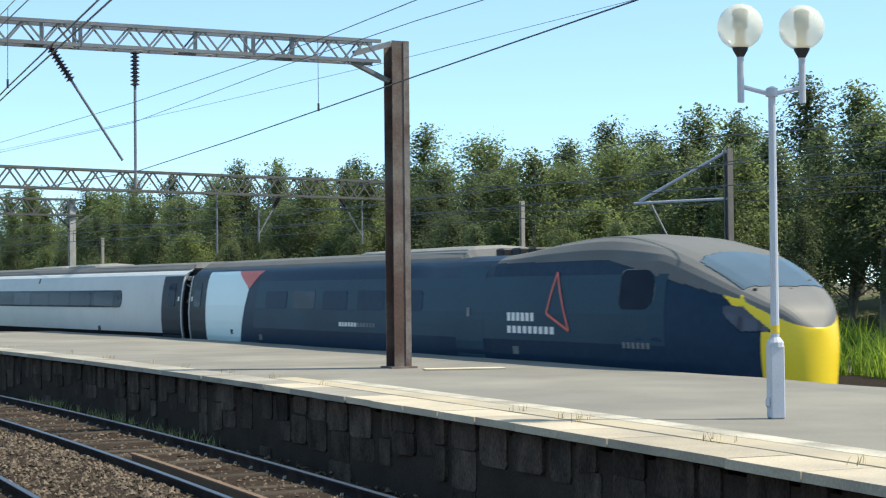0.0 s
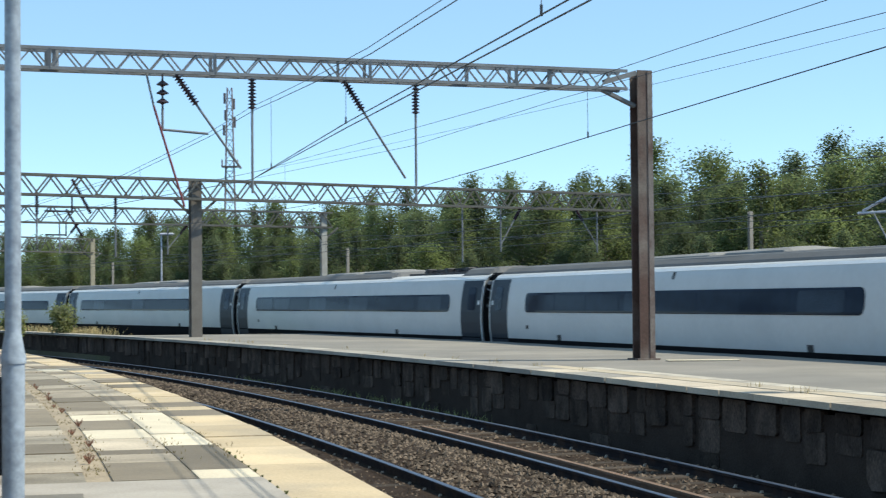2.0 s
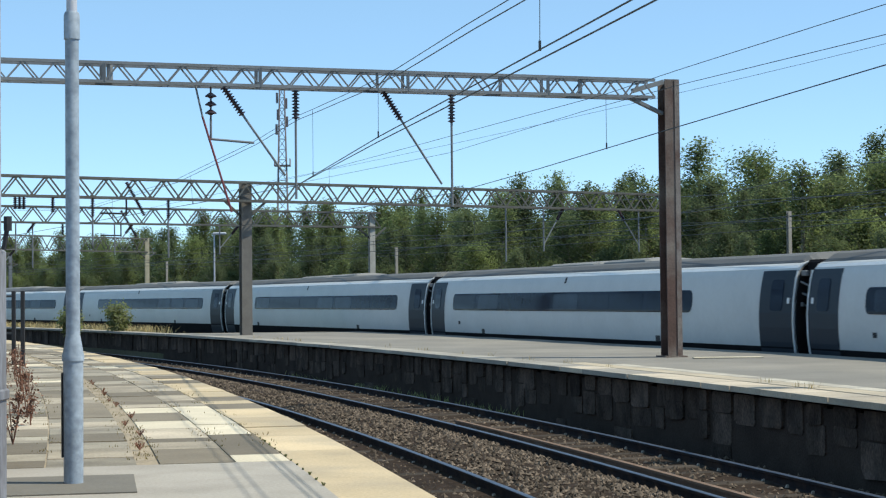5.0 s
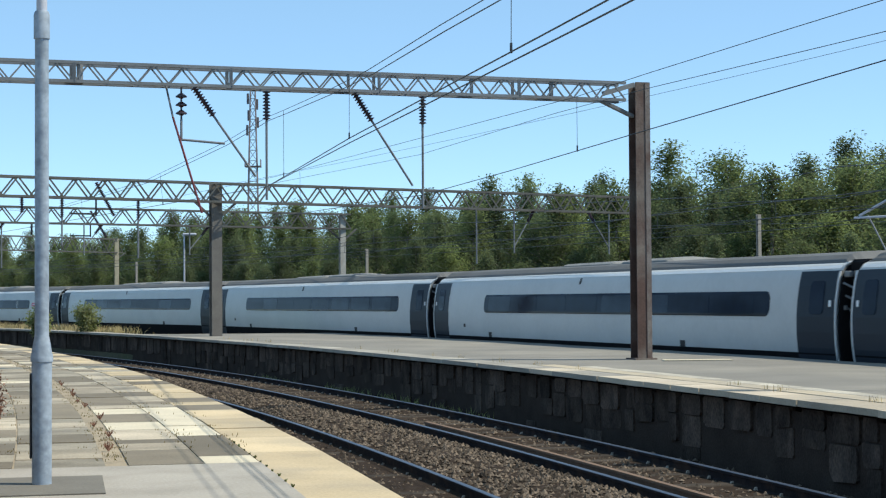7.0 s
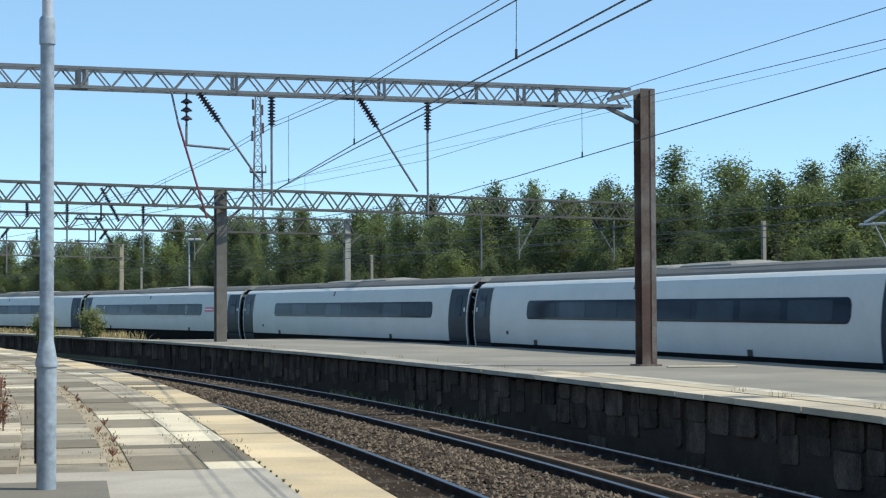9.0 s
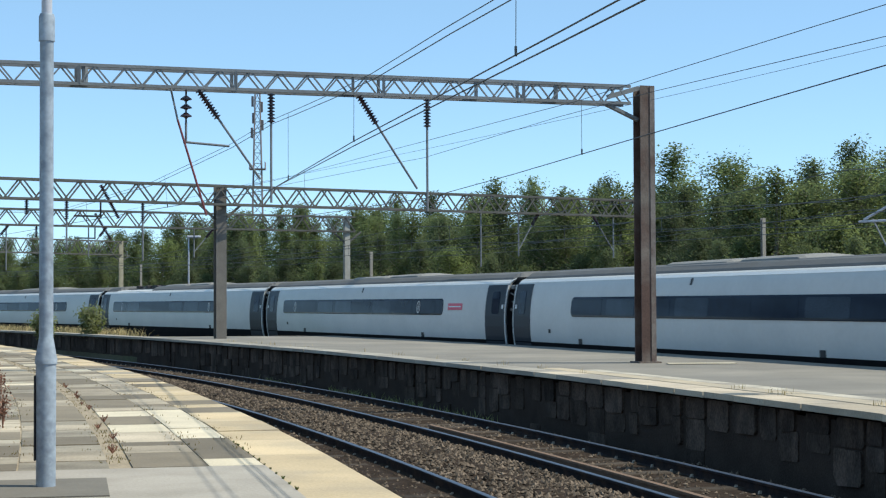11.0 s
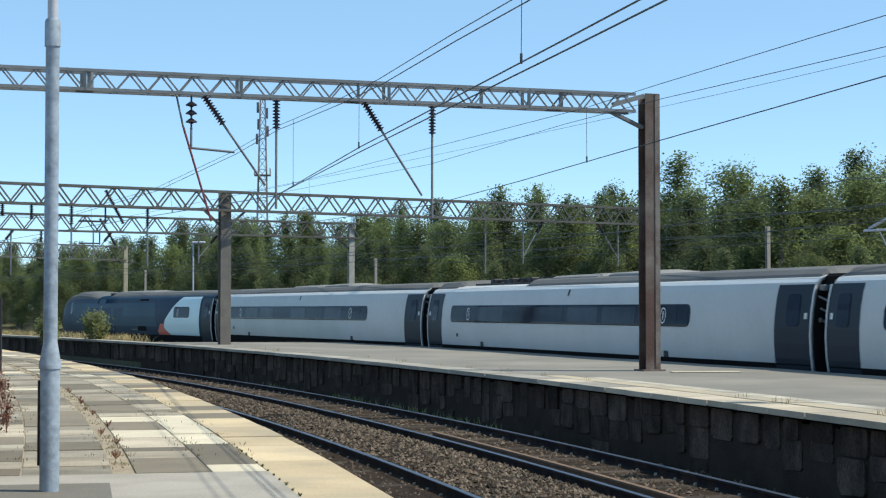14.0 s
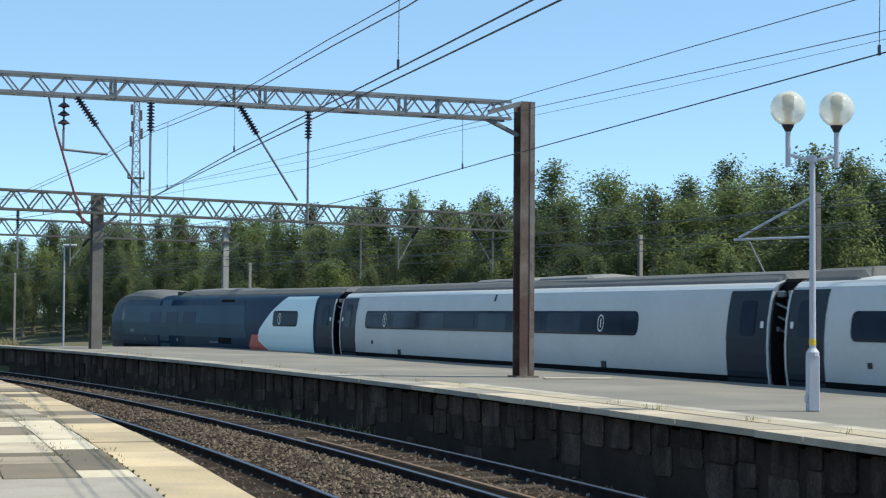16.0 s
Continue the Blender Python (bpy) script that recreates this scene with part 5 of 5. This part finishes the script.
# ---- trees ----
def leaf_mesh(name, pts, size, material, rng):
    """Small bent leaf sprays at the given points."""
    n = len(pts)
    nrm = rng.normal(size=(n, 3)) * 0.55
    away = np.asarray(pts) * np.array((1, 1, 0))
    nrm += away / (np.linalg.norm(away, axis=1)[:, None] + 0.2) * 0.7
    nrm[:, 2] = np.abs(nrm[:, 2]) * 0.8 + 0.35
    nrm /= np.linalg.norm(nrm, axis=1)[:, None]
    t = np.cross(nrm, rng.normal(size=(n, 3)))
    t /= np.linalg.norm(t, axis=1)[:, None] + 1e-9
    b = np.cross(nrm, t)
    s = size * rng.uniform(0.6, 1.4, n)[:, None]
    p = np.asarray(pts)
    v = np.stack([p - t * s, p - b * s * 0.55 + nrm * s * 0.15, p + t * s, p + b * s * 0.55 + nrm * s * 0.15], 1).reshape(-1, 3)
    f = np.arange(4 * n).reshape(-1, 4)
    me = bpy.data.meshes.new(name)
    me.from_pydata(v.tolist(), [], f.tolist())
    me.update()
    me.materials.append(material)
    return me

def tree_kind(seed, h, spread, conic, leaves, material):
    rng = np.random.default_rng(seed)
    g = thing("tree", Matrix(), "green birch tree in the lineside wood", "tree", "lineside trees")
    bm = bmesh.new()
    lean = Vector((rng.normal() * 0.25, rng.normal() * 0.25, 0))
    joints = [Vector((0, 0, 0)), Vector((0, 0, h * 0.3)) + lean * 0.4, Vector((0, 0, h * 0.62)) + lean, Vector((0, 0, h * 0.93)) + lean * 1.5]
    rad = [0.15, 0.11, 0.07, 0.02]
    for i in range(3):
        add_rod(bm, joints[i], joints[i + 1], rad[i], 7, rad[i + 1])
    pts = []
    nb = 34
    for k in range(nb):
        u = 0.16 + 0.82 * (k + rng.uniform(0, 1)) / nb
        i = 0 if u < 0.32 else 1 if u < 0.66 else 2
        lo, hi = (0, 0.3, 0.62)[i], (0.3, 0.62, 0.93)[i]
        base = joints[i].lerp(joints[i + 1], min(1, (u - lo) / (hi - lo)))
        a = k * 2.4 + rng.uniform(-0.5, 0.5)
        reach = spread * (1.05 - 0.95 * u ** conic) * rng.uniform(0.65, 1.15)
        tip = base + Vector((math.cos(a) * reach, math.sin(a) * reach, reach * rng.uniform(0.35, 1.15)))
        add_rod(bm, base, tip, 0.035, 5, 0.01)
        m = int(0.72 * leaves / nb * (0.5 + reach / spread))
        d = tip - base
        for _ in range(m // 14 + 1):
            q = base + d * rng.uniform(0.3, 1.08)
            c = np.array(q) + np.clip(rng.normal(size=3), -1.6, 1.6) * 0.115 * spread * np.array((1, 1, 0.8))
            pts.append(c + np.clip(rng.normal(size=(14, 3)), -1.8, 1.8) * np.array((0.16, 0.16, 0.27)) * (0.6 + 0.25 * spread))
    # feathery leader: a loose cone round the top of the trunk
    for _ in range(int(leaves / 240)):
        u = rng.uniform(0, 1) ** 0.7
        r = (0.04 + 0.12 * spread * u) * min(1.7, abs(rng.normal()))
        a = rng.uniform(0, 6.28)
        c = np.array(joints[3]) + np.array((math.cos(a) * r, math.sin(a) * r, 0.09 * h - 0.30 * h * u))
        pts.append(c + np.clip(rng.normal(size=(14, 3)), -1.7, 1.7) * np.array((0.13, 0.13, 0.19)))
    part("trunk", bm, M_BARK, g, "pale slender trunk and limbs")
    o = new("crown", leaf_mesh("crown", np.concatenate(pts), 0.073, material, rng))
    o.parent = g
    return g

KINDS = [tree_kind(1, 8.6, 2.0, 1.2, 9100, M_LEAF), tree_kind(2, 9.0, 2.2, 1.0, 8400, M_LEAFDARK), tree_kind(3, 7.6, 2.5, 1.8, 11200, M_LEAF),
         tree_kind(4, 8.9, 2.1, 0.9, 8050, M_LEAF), tree_kind(5, 7.9, 2.5, 1.9, 11200, M_LEAFDARK), tree_kind(6, 6.6, 2.5, 1.8, 10500, M_LEAF), tree_kind(7, 8.9, 1.95, 0.85, 7900, M_LEAFDARK), tree_kind(8, 8.2, 2.2, 1.4, 9800, M_LEAFDARK)]
rt = random.Random(5)
used = set()
def plant(k, x, y, s, turn):
    m = pose(x, y, hill(x, y) - 0.1, 0, 0, turn)
    if k not in used:
        used.add(k)
        o = KINDS[k]
        o.matrix_world = m
    else:
        o = copy_thing(KINDS[k], m)
    wide = s * rt.uniform(1.2, 1.45)
    o.scale = (wide, wide, s * rt.uniform(0.94, 1.05))
for row, (off, step, s0) in enumerate(((19.5, 3.0, 0.60), (23, 2.1, 0.82), (27.5, 2.2, 0.93), (33, 2.6, 1.0), (40, 6.0, 0.98))):
    a = ang(TC, TR, 44)
    while a < ang(TC, TR + off, 232 if row < 4 else 226):
        p = on(TC, TR + off + rt.uniform(-1.5, 1.5), a)
        # the wood stands lower in two stretches
        low = 0.92 if 0.105 < p.x / p.y < 0.165 else 0.84 if p.x / p.y < -0.132 else 1.3
        plant(rt.randrange(8), p.x, p.y, min(s0 * rt.uniform(0.86, 1.09), low), rt.uniform(0, 360))
        a += step * rt.uniform(0.7, 1.3) / TR * (1.0 + max(0, p.y - 90) / 170)

# low growth closing the foot of the far wood
a = ang(TC, TR, 112)
while a < ang(TC, TR, 226):
    p = on(TC, TR + 20.5 + rt.uniform(-1, 1), a)
    plant(rt.choice((2, 4, 5)), p.x, p.y, rt.uniform(0.40, 0.52), rt.uniform(0, 360))
    a += rt.uniform(3.4, 5.0) / TR

# unseen trees added inside the curve behind the platform, to darken the train's reflections
for i in range(11):
    y = -14 + 11.0 * i
    x = -(0.36 * max(y, 0) + 17) - rt.uniform(0, 5)
    plant(rt.randrange(8), x, y, rt.uniform(1.0, 1.3), rt.uniform(0, 360))

# ---- undergrowth, grass, weeds ----
def tuft_field(name, label, spots, blade, height, material, seed, category="grass", count=14):
    rng = np.random.default_rng(seed)
    v, f = [], []
    for x, y, z in spots:
        for _ in range(count):
            a, r = rng.uniform(0, 6.28), rng.uniform(0, 0.16)
            bx, by = x + r * math.cos(a), y + r * math.sin(a)
            h = height * rng.uniform(0.5, 1.25)
            lx, ly = rng.normal(size=2) * 0.3 * h
            t = rng.uniform(0, 3.14)
            ux, uy = math.cos(t) * blade, math.sin(t) * blade
            k = len(v)
            v += [(bx - ux, by - uy, z), (bx + ux, by + uy, z), (bx + lx * 0.4 + ux * 0.7, by + ly * 0.4 + uy * 0.7, z + h * 0.6), (bx + lx * 0.4 - ux * 0.7, by + ly * 0.4 - uy * 0.7, z + h * 0.6), (bx + lx, by + ly, z + h)]
            f += [(k, k + 1, k + 2, k + 3), (k + 3, k + 2, k + 4)]
    o = pydata(name, v, f, material)
    return tagged(o, label, category, kind="stuff")

rg = random.Random(9)
spots = []
for _ in range(950):
    p = on(TC, TR + rg.uniform(12, 20), rg.uniform(ang(TC, TR, 16), ang(TC, TR, 66)))
    spots.append((p.x, p.y, hill(p.x, p.y)))
tuft_field("tall_grass", "bright green tall grass on the bank below the trees", spots, 0.02, 1.0, M_GRASS, 3)
spots = []
for _ in range(340):
    y = rg.uniform(68, 98)
    x = NC[0] + math.sqrt((R_ISLE + rg.uniform(0.4, 1.9)) ** 2 - (y - NC[1]) ** 2)
    spots.append((x, y, -0.2))
tuft_field("dry_grass", "dry straw-coloured grass at the platform end", spots, 0.015, 0.4, M_DRYGRASS, 4)

def shrub(x, y, z, h, seed):
    rng = np.random.default_rng(seed)
    g = thing("shrub", pose(x, y, z), "pale green wild shrub at the platform end", "shrub", "shrubs at the platform end")
    bm = bmesh.new()
    pts = []
    for k in range(14):
        a, r = rng.uniform(0, 6.28), rng.uniform(0.2, 0.75) * h
        tip = (r * math.cos(a) * 0.8, r * math.sin(a) * 0.8, h * rng.uniform(0.55, 1.05))
        add_rod(bm, (0, 0, 0), tip, 0.02, 5, 0.006)
        for _ in range(13):
            c = np.array(tip) * rng.uniform(0.12, 1.0)
            pts.append(c + rng.normal(size=(14, 3)) * 0.13)
    tagged(part("stem_tuft", bm, M_BARK, g), kind="stuff")
    o = new("foliage", leaf_mesh("foliage", np.concatenate(pts), 0.06, M_SHRUB, rng))
    o.parent = g
shrub(-11.6, 70.0, -0.12, 1.2, 11)
shrub(-13.5, 70.5, -0.12, 1.0, 12)
# earth behind the platform end
v, f = ribbon(NC, [(R_ISLE + 0.2, -1.2), (R_ISLE + 0.25, -0.02), (R_ISLE + 0.7, -0.02), (R_ISLE + 3, -0.15), (R_ISLE + 7, -0.5), (R_ISLE + 9.5, -1.15)], ang(NC, R_ISLE, 63.5), ang(NC, R_ISLE, 118), 60)
tagged(pydata("platform_end_bank", v, f, M_EARTH, smooth=False), "overgrown bank at the end of the island platform", "ground", kind="structure")

def weed(x, y, h, seed, material=M_WEED):
    rng = np.random.default_rng(seed)
    g = thing("weed", pose(x, y, 0), "dry reddish weed growing from a platform joint", "weed", "platform weeds")
    bm = bmesh.new()
    pts = []
    for k in range(6):
        a = rng.uniform(0, 6.28)
        lean = 0.13 if h > 0.2 else 0.55
        tip = Vector((math.cos(a) * h * lean, math.sin(a) * h * lean, h * rng.uniform(0.45, 1)))
        add_rod(bm, (0, 0, 0), tip, 0.006, 4, 0.003)
        for _ in range(3):
            pts.append(np.array(tip) * rng.uniform(0.5, 1) + rng.normal(size=(8, 3)) * h * 0.07)
    tagged(part("stem_tuft", bm, material, g), kind="stuff")
    o = new("leaves", leaf_mesh("leaves", np.concatenate(pts), min(0.018, 0.07 * h), material, rng))
    o.parent = g
def edge_pt(off, y):
    return NC[0] + math.sqrt((R_EDGE - off) ** 2 - (y - NC[1]) ** 2)
rw = random.Random(21)
for i in range(17):
    y = 13.5 + i * 1.25 + rw.uniform(-0.4, 0.4)
    weed(edge_pt(2.75 + rw.uniform(-0.25, 0.3), y), y, rw.uniform(0.22, 0.62), 100 + i)
for i in range(13):
    y = 14.3 + i * 1.3 + rw.uniform(-0.4, 0.4)
    weed(edge_pt(1.56 + rw.uniform(-0.06, 0.06), y), y, rw.uniform(0.04, 0.085), 200 + i)
for i in range(12):
    y = 11.2 + i * 0.35
    weed(edge_pt(0.56, y), y, rw.uniform(0.010, 0.024), 300 + i, M_SHRUB)
# low growth along the joints and the track edge
rj = random.Random(31)
spots = []
for _ in range(120):
    y = 13.2 + 30 * rj.random() ** 1.4
    spots.append((edge_pt(1.595 + rj.gauss(0, 0.045), y), y, 0.0))
for _ in range(120):
    y = 13.2 + 26 * rj.random() ** 1.3
    spots.append((edge_pt(rj.choice((0.56, 0.97, 2.33, 2.9)) + rj.gauss(0, 0.02), y), y, 0.0))
tuft_field("joint_growth", "short dry moss and grass in the paving joints", spots, 0.004, 0.02, M_JOINTGROWTH, 6, "moss", 9)
spots = []
for _ in range(34):
    y = rj.uniform(14, 70)
    spots.append((NC[0] + math.sqrt((R_ISLE + 0.66 + rj.gauss(0, 0.07)) ** 2 - (y - NC[1]) ** 2), y, 0.0))
tuft_field("platform_grass", "thin dry grass along the platform coping", spots, 0.004, 0.09, M_DRYGRASS, 7, "grass", 8)
spots = []
for _ in range(46):
    y = rj.choice((33, 36, 40.5, 46)) + rj.gauss(0, 1.1)
    spots.append((NC[0] + math.sqrt((R_ISLE - 0.25 + rj.gauss(0, 0.12)) ** 2 - (y - NC[1]) ** 2), y, -1.0))
tuft_field("track_weeds", "small green weeds below the platform wall", spots, 0.008, 0.2, M_SHRUB, 8, "weeds", 10)
# ---- ballast stones ----
def stones(n, seed):
    rng = np.random.default_rng(seed)
    o = np.array([(1, 0, 0), (-1, 0, 0), (0, 1, 0), (0, -1, 0), (0, 0, 1), (0, 0, -1)], float)
    tri = np.array([(0, 2, 4), (2, 1, 4), (1, 3, 4), (3, 0, 4), (2, 0, 5), (1, 2, 5), (3, 1, 5), (0, 3, 5)])
    bands = ((R_EDGE + 0.2, RAIL_0 - 0.1, -0.94, 0.12), (RAIL_0 + 0.1, RAIL_1 - 0.1, -0.95, 0.17), (RAIL_1 + 0.1, RAIL_2 - 0.1, -0.86, 0.53), (RAIL_2 + 0.1, RAIL_3 - 0.1, -0.95, 0.13), (RAIL_3 + 0.1, R_ISLE + 0.1, -1.0, 0.05))
    pick = rng.choice(5, size=n, p=[b[3] for b in bands])
    lo = np.array([b[0] for b in bands])[pick]
    hi = np.array([b[1] for b in bands])[pick]
    z = np.array([b[2] for b in bands])[pick]
    y = 8.5 + 50 * rng.uniform(0, 1, n) ** 1.5
    r = lo + (hi - lo) * rng.uniform(0, 1, n)
    x = NC[0] + np.sqrt(r ** 2 - (y - NC[1]) ** 2)
    k = (r - lo) / (hi - lo)
    z = z + np.where(pick == 2, -0.06 + 0.07 * np.sin(np.pi * k), 0) + rng.uniform(-0.01, 0.02, n)
    s = rng.uniform(0.018, 0.046, n)
    v = o[None] * rng.uniform(0.6, 1.3, (n, 6, 1)) * s[:, None, None] * np.array((1, 1, 0.8)) + rng.normal(size=(n, 6, 3)) * s[:, None, None] * 0.15
    a = rng.uniform(0, 6.28, n)
    c, sn = np.cos(a)[:, None], np.sin(a)[:, None]
    v = np.stack([v[..., 0] * c - v[..., 1] * sn, v[..., 0] * sn + v[..., 1] * c, v[..., 2]], -1) + np.stack([x, y, z], -1)[:, None]
    f = (tri[None] + 6 * np.arange(n)[:, None, None]).reshape(-1, 3)
    me = bpy.data.meshes.new("ballast_stones")
    me.from_pydata(v.reshape(-1, 3).tolist(), [], f.tolist())
    me.update()
    me.materials.append(M_STONE)
    tagged(new("ballast_stones", me), "loose brown ballast stones between the rails", "ballast", kind="stuff")
stones(33000, 3)

# ---- platform pieces ----
def slab(parent, r0, r1, a0, a1, material, h, z=0.0, name="slab"):
    n = 1
    g = 0.003
    da = g / r0
    v = [on(NC, r0 + g, a0 + da, z - h), on(NC, r1 - g, a0 + da, z - h), on(NC, r1 - g, a1 - da, z - h), on(NC, r0 + g, a1 - da, z - h)]
    b = 0.005
    v += [on(NC, r0 + g + b, a0 + da + b / r0, z), on(NC, r1 - g - b, a0 + da + b / r0, z), on(NC, r1 - g - b, a1 - da - b / r0, z), on(NC, r0 + g + b, a1 - da - b / r0, z)]
    f = [(0, 1, 5, 4), (1, 2, 6, 5), (2, 3, 7, 6), (3, 0, 4, 7), (4, 5, 6, 7)]
    return pydata(name, v, f, material, parent)

def paving():
    rp = random.Random(4)
    fixed = {0: [(9.0, 'c'), (13.9, 'c'), (15.4, 'c'), (16.5, 'c'), (17.8, 'c'), (19.3, 'd'), (20.3, 'c'), (20.9, 'd')],
             1: [(13.05, 'w'), (13.66, 'd'), (15.75, 'w'), (17.0, 'w'), (18.6, 'w')],
             2: [(13.05, 'd'), (14.3, 'c'), (15.0, 'd'), (15.4, 'c'), (16.6, 'w'), (17.6, 'd'), (18.9, 'w')],
             3: [(13.05, 'm'), (13.75, 'c'), (14.6, 'm'), (15.3, 'd'), (16.2, 'm'), (17.1, 'c'), (17.8, 'm'), (18.4, 'd')],
             4: [(13.05, 'd'), (13.6, 'm'), (14.3, 'd'), (15.4, 'm'), (16.1, 'd'), (17.0, 'c')]}
    bands = ((0.0, 0.56), (0.56, 0.97), (0.97, 1.52), (1.67, 2.33), (2.33, 3.4))
    mats = {'c': M_CREAM, 'w': M_WHITE, 'd': M_DARKSLAB, 'm': M_MIDSLAB}
    count = 0
    for b, (o0, o1) in enumerate(bands):
        rows = [(y, k) for y, k in fixed[b]]
        y = rows[-1][0] + rp.uniform(0.7, 1.4)
        while y < 74:
            rows.append((y, rp.choice('cmdmdwcmd' if b else 'ccmcd')))
            y += rp.choice((0.61, 0.61, 0.91, 1.22)) * (1.0 if y < 45 else 1.6)
        rows.append((y, 'c'))
        if b == 0:
            rows = [(-12 + 3 * i, 'c') for i in range(7)] + rows
        for (y0, k), (y1, _) in zip(rows, rows[1:]):
            slab(NEAR, R_EDGE - o1, R_EDGE - o0 + (0.03 if b == 0 else 0), ang(NC, R_EDGE, y0), ang(NC, R_EDGE, y1), M_OCHRE if b == 0 and k == 'c' else mats[k], 0.04, rp.uniform(-0.006, 0.004))
paving()

def island_edge():
    rp = random.Random(8)
    y = -8.0
    while y < 116:
        y1 = y + rp.uniform(0.85, 1.05) * (1 if y < 60 else 2)
        a0, a1 = ang(NC, R_ISLE, y), ang(NC, R_ISLE, y1)
        slab(ISLE, R_ISLE - 0.02 + rp.uniform(-0.015, 0.015), R_ISLE + 0.62, a0, a1, M_COPE if y < 24 + rp.uniform(0, 7) else M_COPEGREY, 0.075, 0.006 + rp.uniform(-0.003, 0.003), "coping_stone")
        y = y1
    y = 2.0
    while y < 110:
        far = 1 if y < 60 else 1.8
        wd = rp.uniform(0.30, 0.72) * far
        gap = rp.choice((0.05, 0.14, 0.26)) * far
        zt = -0.12
        floor_z = -0.95 if far == 1 and y > 8 else -0.5
        while zt > floor_z:
            h = rp.uniform(0.20, 0.42) if far == 1 else rp.uniform(0.4, 0.6)
            zb = zt - h
            # most low blocks left out, so the dark backing paints the shadow there
            if zt < -0.5 and rp.random() < 0.75:
                zt = zb - 0.02
                continue
            a0, a1 = ang(NC, R_ISLE, y + rp.uniform(-0.05, 0.05)), ang(NC, R_ISLE, y + wd + rp.uniform(-0.06, 0.04))
            r0 = R_ISLE + 0.175 + rp.uniform(0, 0.04)
            da = (a1 - a0) * 0.14
            # front face with worn, uneven corners
            rim = [(a0 + da * 0.2, zt), (a0, zt - 0.03), (a0, zb + 0.04), (a0 + da * 0.4, zb), (a1 - da, zb - rp.uniform(0, 0.04)), (a1, zb + rp.uniform(0.0, 0.10)), (a1, zt - rp.uniform(0.01, 0.05)), (a1 - da * 0.3, zt)]
            v = [on(NC, r0 + q, a, k) for q in (0, 0.08) for a, k in rim]
            pydata("wall_block", v, [(0, 1, 2, 3, 4, 5, 6, 7)] + [(i, 8 + i, 8 + (i + 1) % 8, (i + 1) % 8) for i in range(8)], M_WALL, ISLE)
            zt = zb - rp.uniform(0.01, 0.03)
        y += wd + gap
island_edge()

# ---- motion of the train ----
GAP0, SPEED, BEND, CUBE = 101.516, 13.4273, 0.00503, -0.00044
LEAD = (-0.05, -0.5, -0.8, -0.82, -0.68, -0.42, -0.18, -0.04)      # early half seconds, metres ahead

def motions():
    times = [0.5 * i for i in range(33)]
    for i, car in enumerate(CARS):
        rows = []
        for t in times:
            s = GAP0 - SPEED * t + BEND * t * t + CUBE * t ** 3 + PITCH * i - PITCH / 2 + (LEAD[round(2 * t)] if t < 4 else 0)
            a = s / TR
            if i == 10:
                p = on(TC, TR - 0.11, a)
                rows.append((t, pose(p.x, p.y, 0, 0, 0, math.degrees(a) + 90)))
            else:
                p = on(TC, TR - 0.11, a)
                rows.append((t, pose(p.x, p.y, 0, 0, 0, math.degrees(a) - 90)))
        walk(car, rows)

motions()
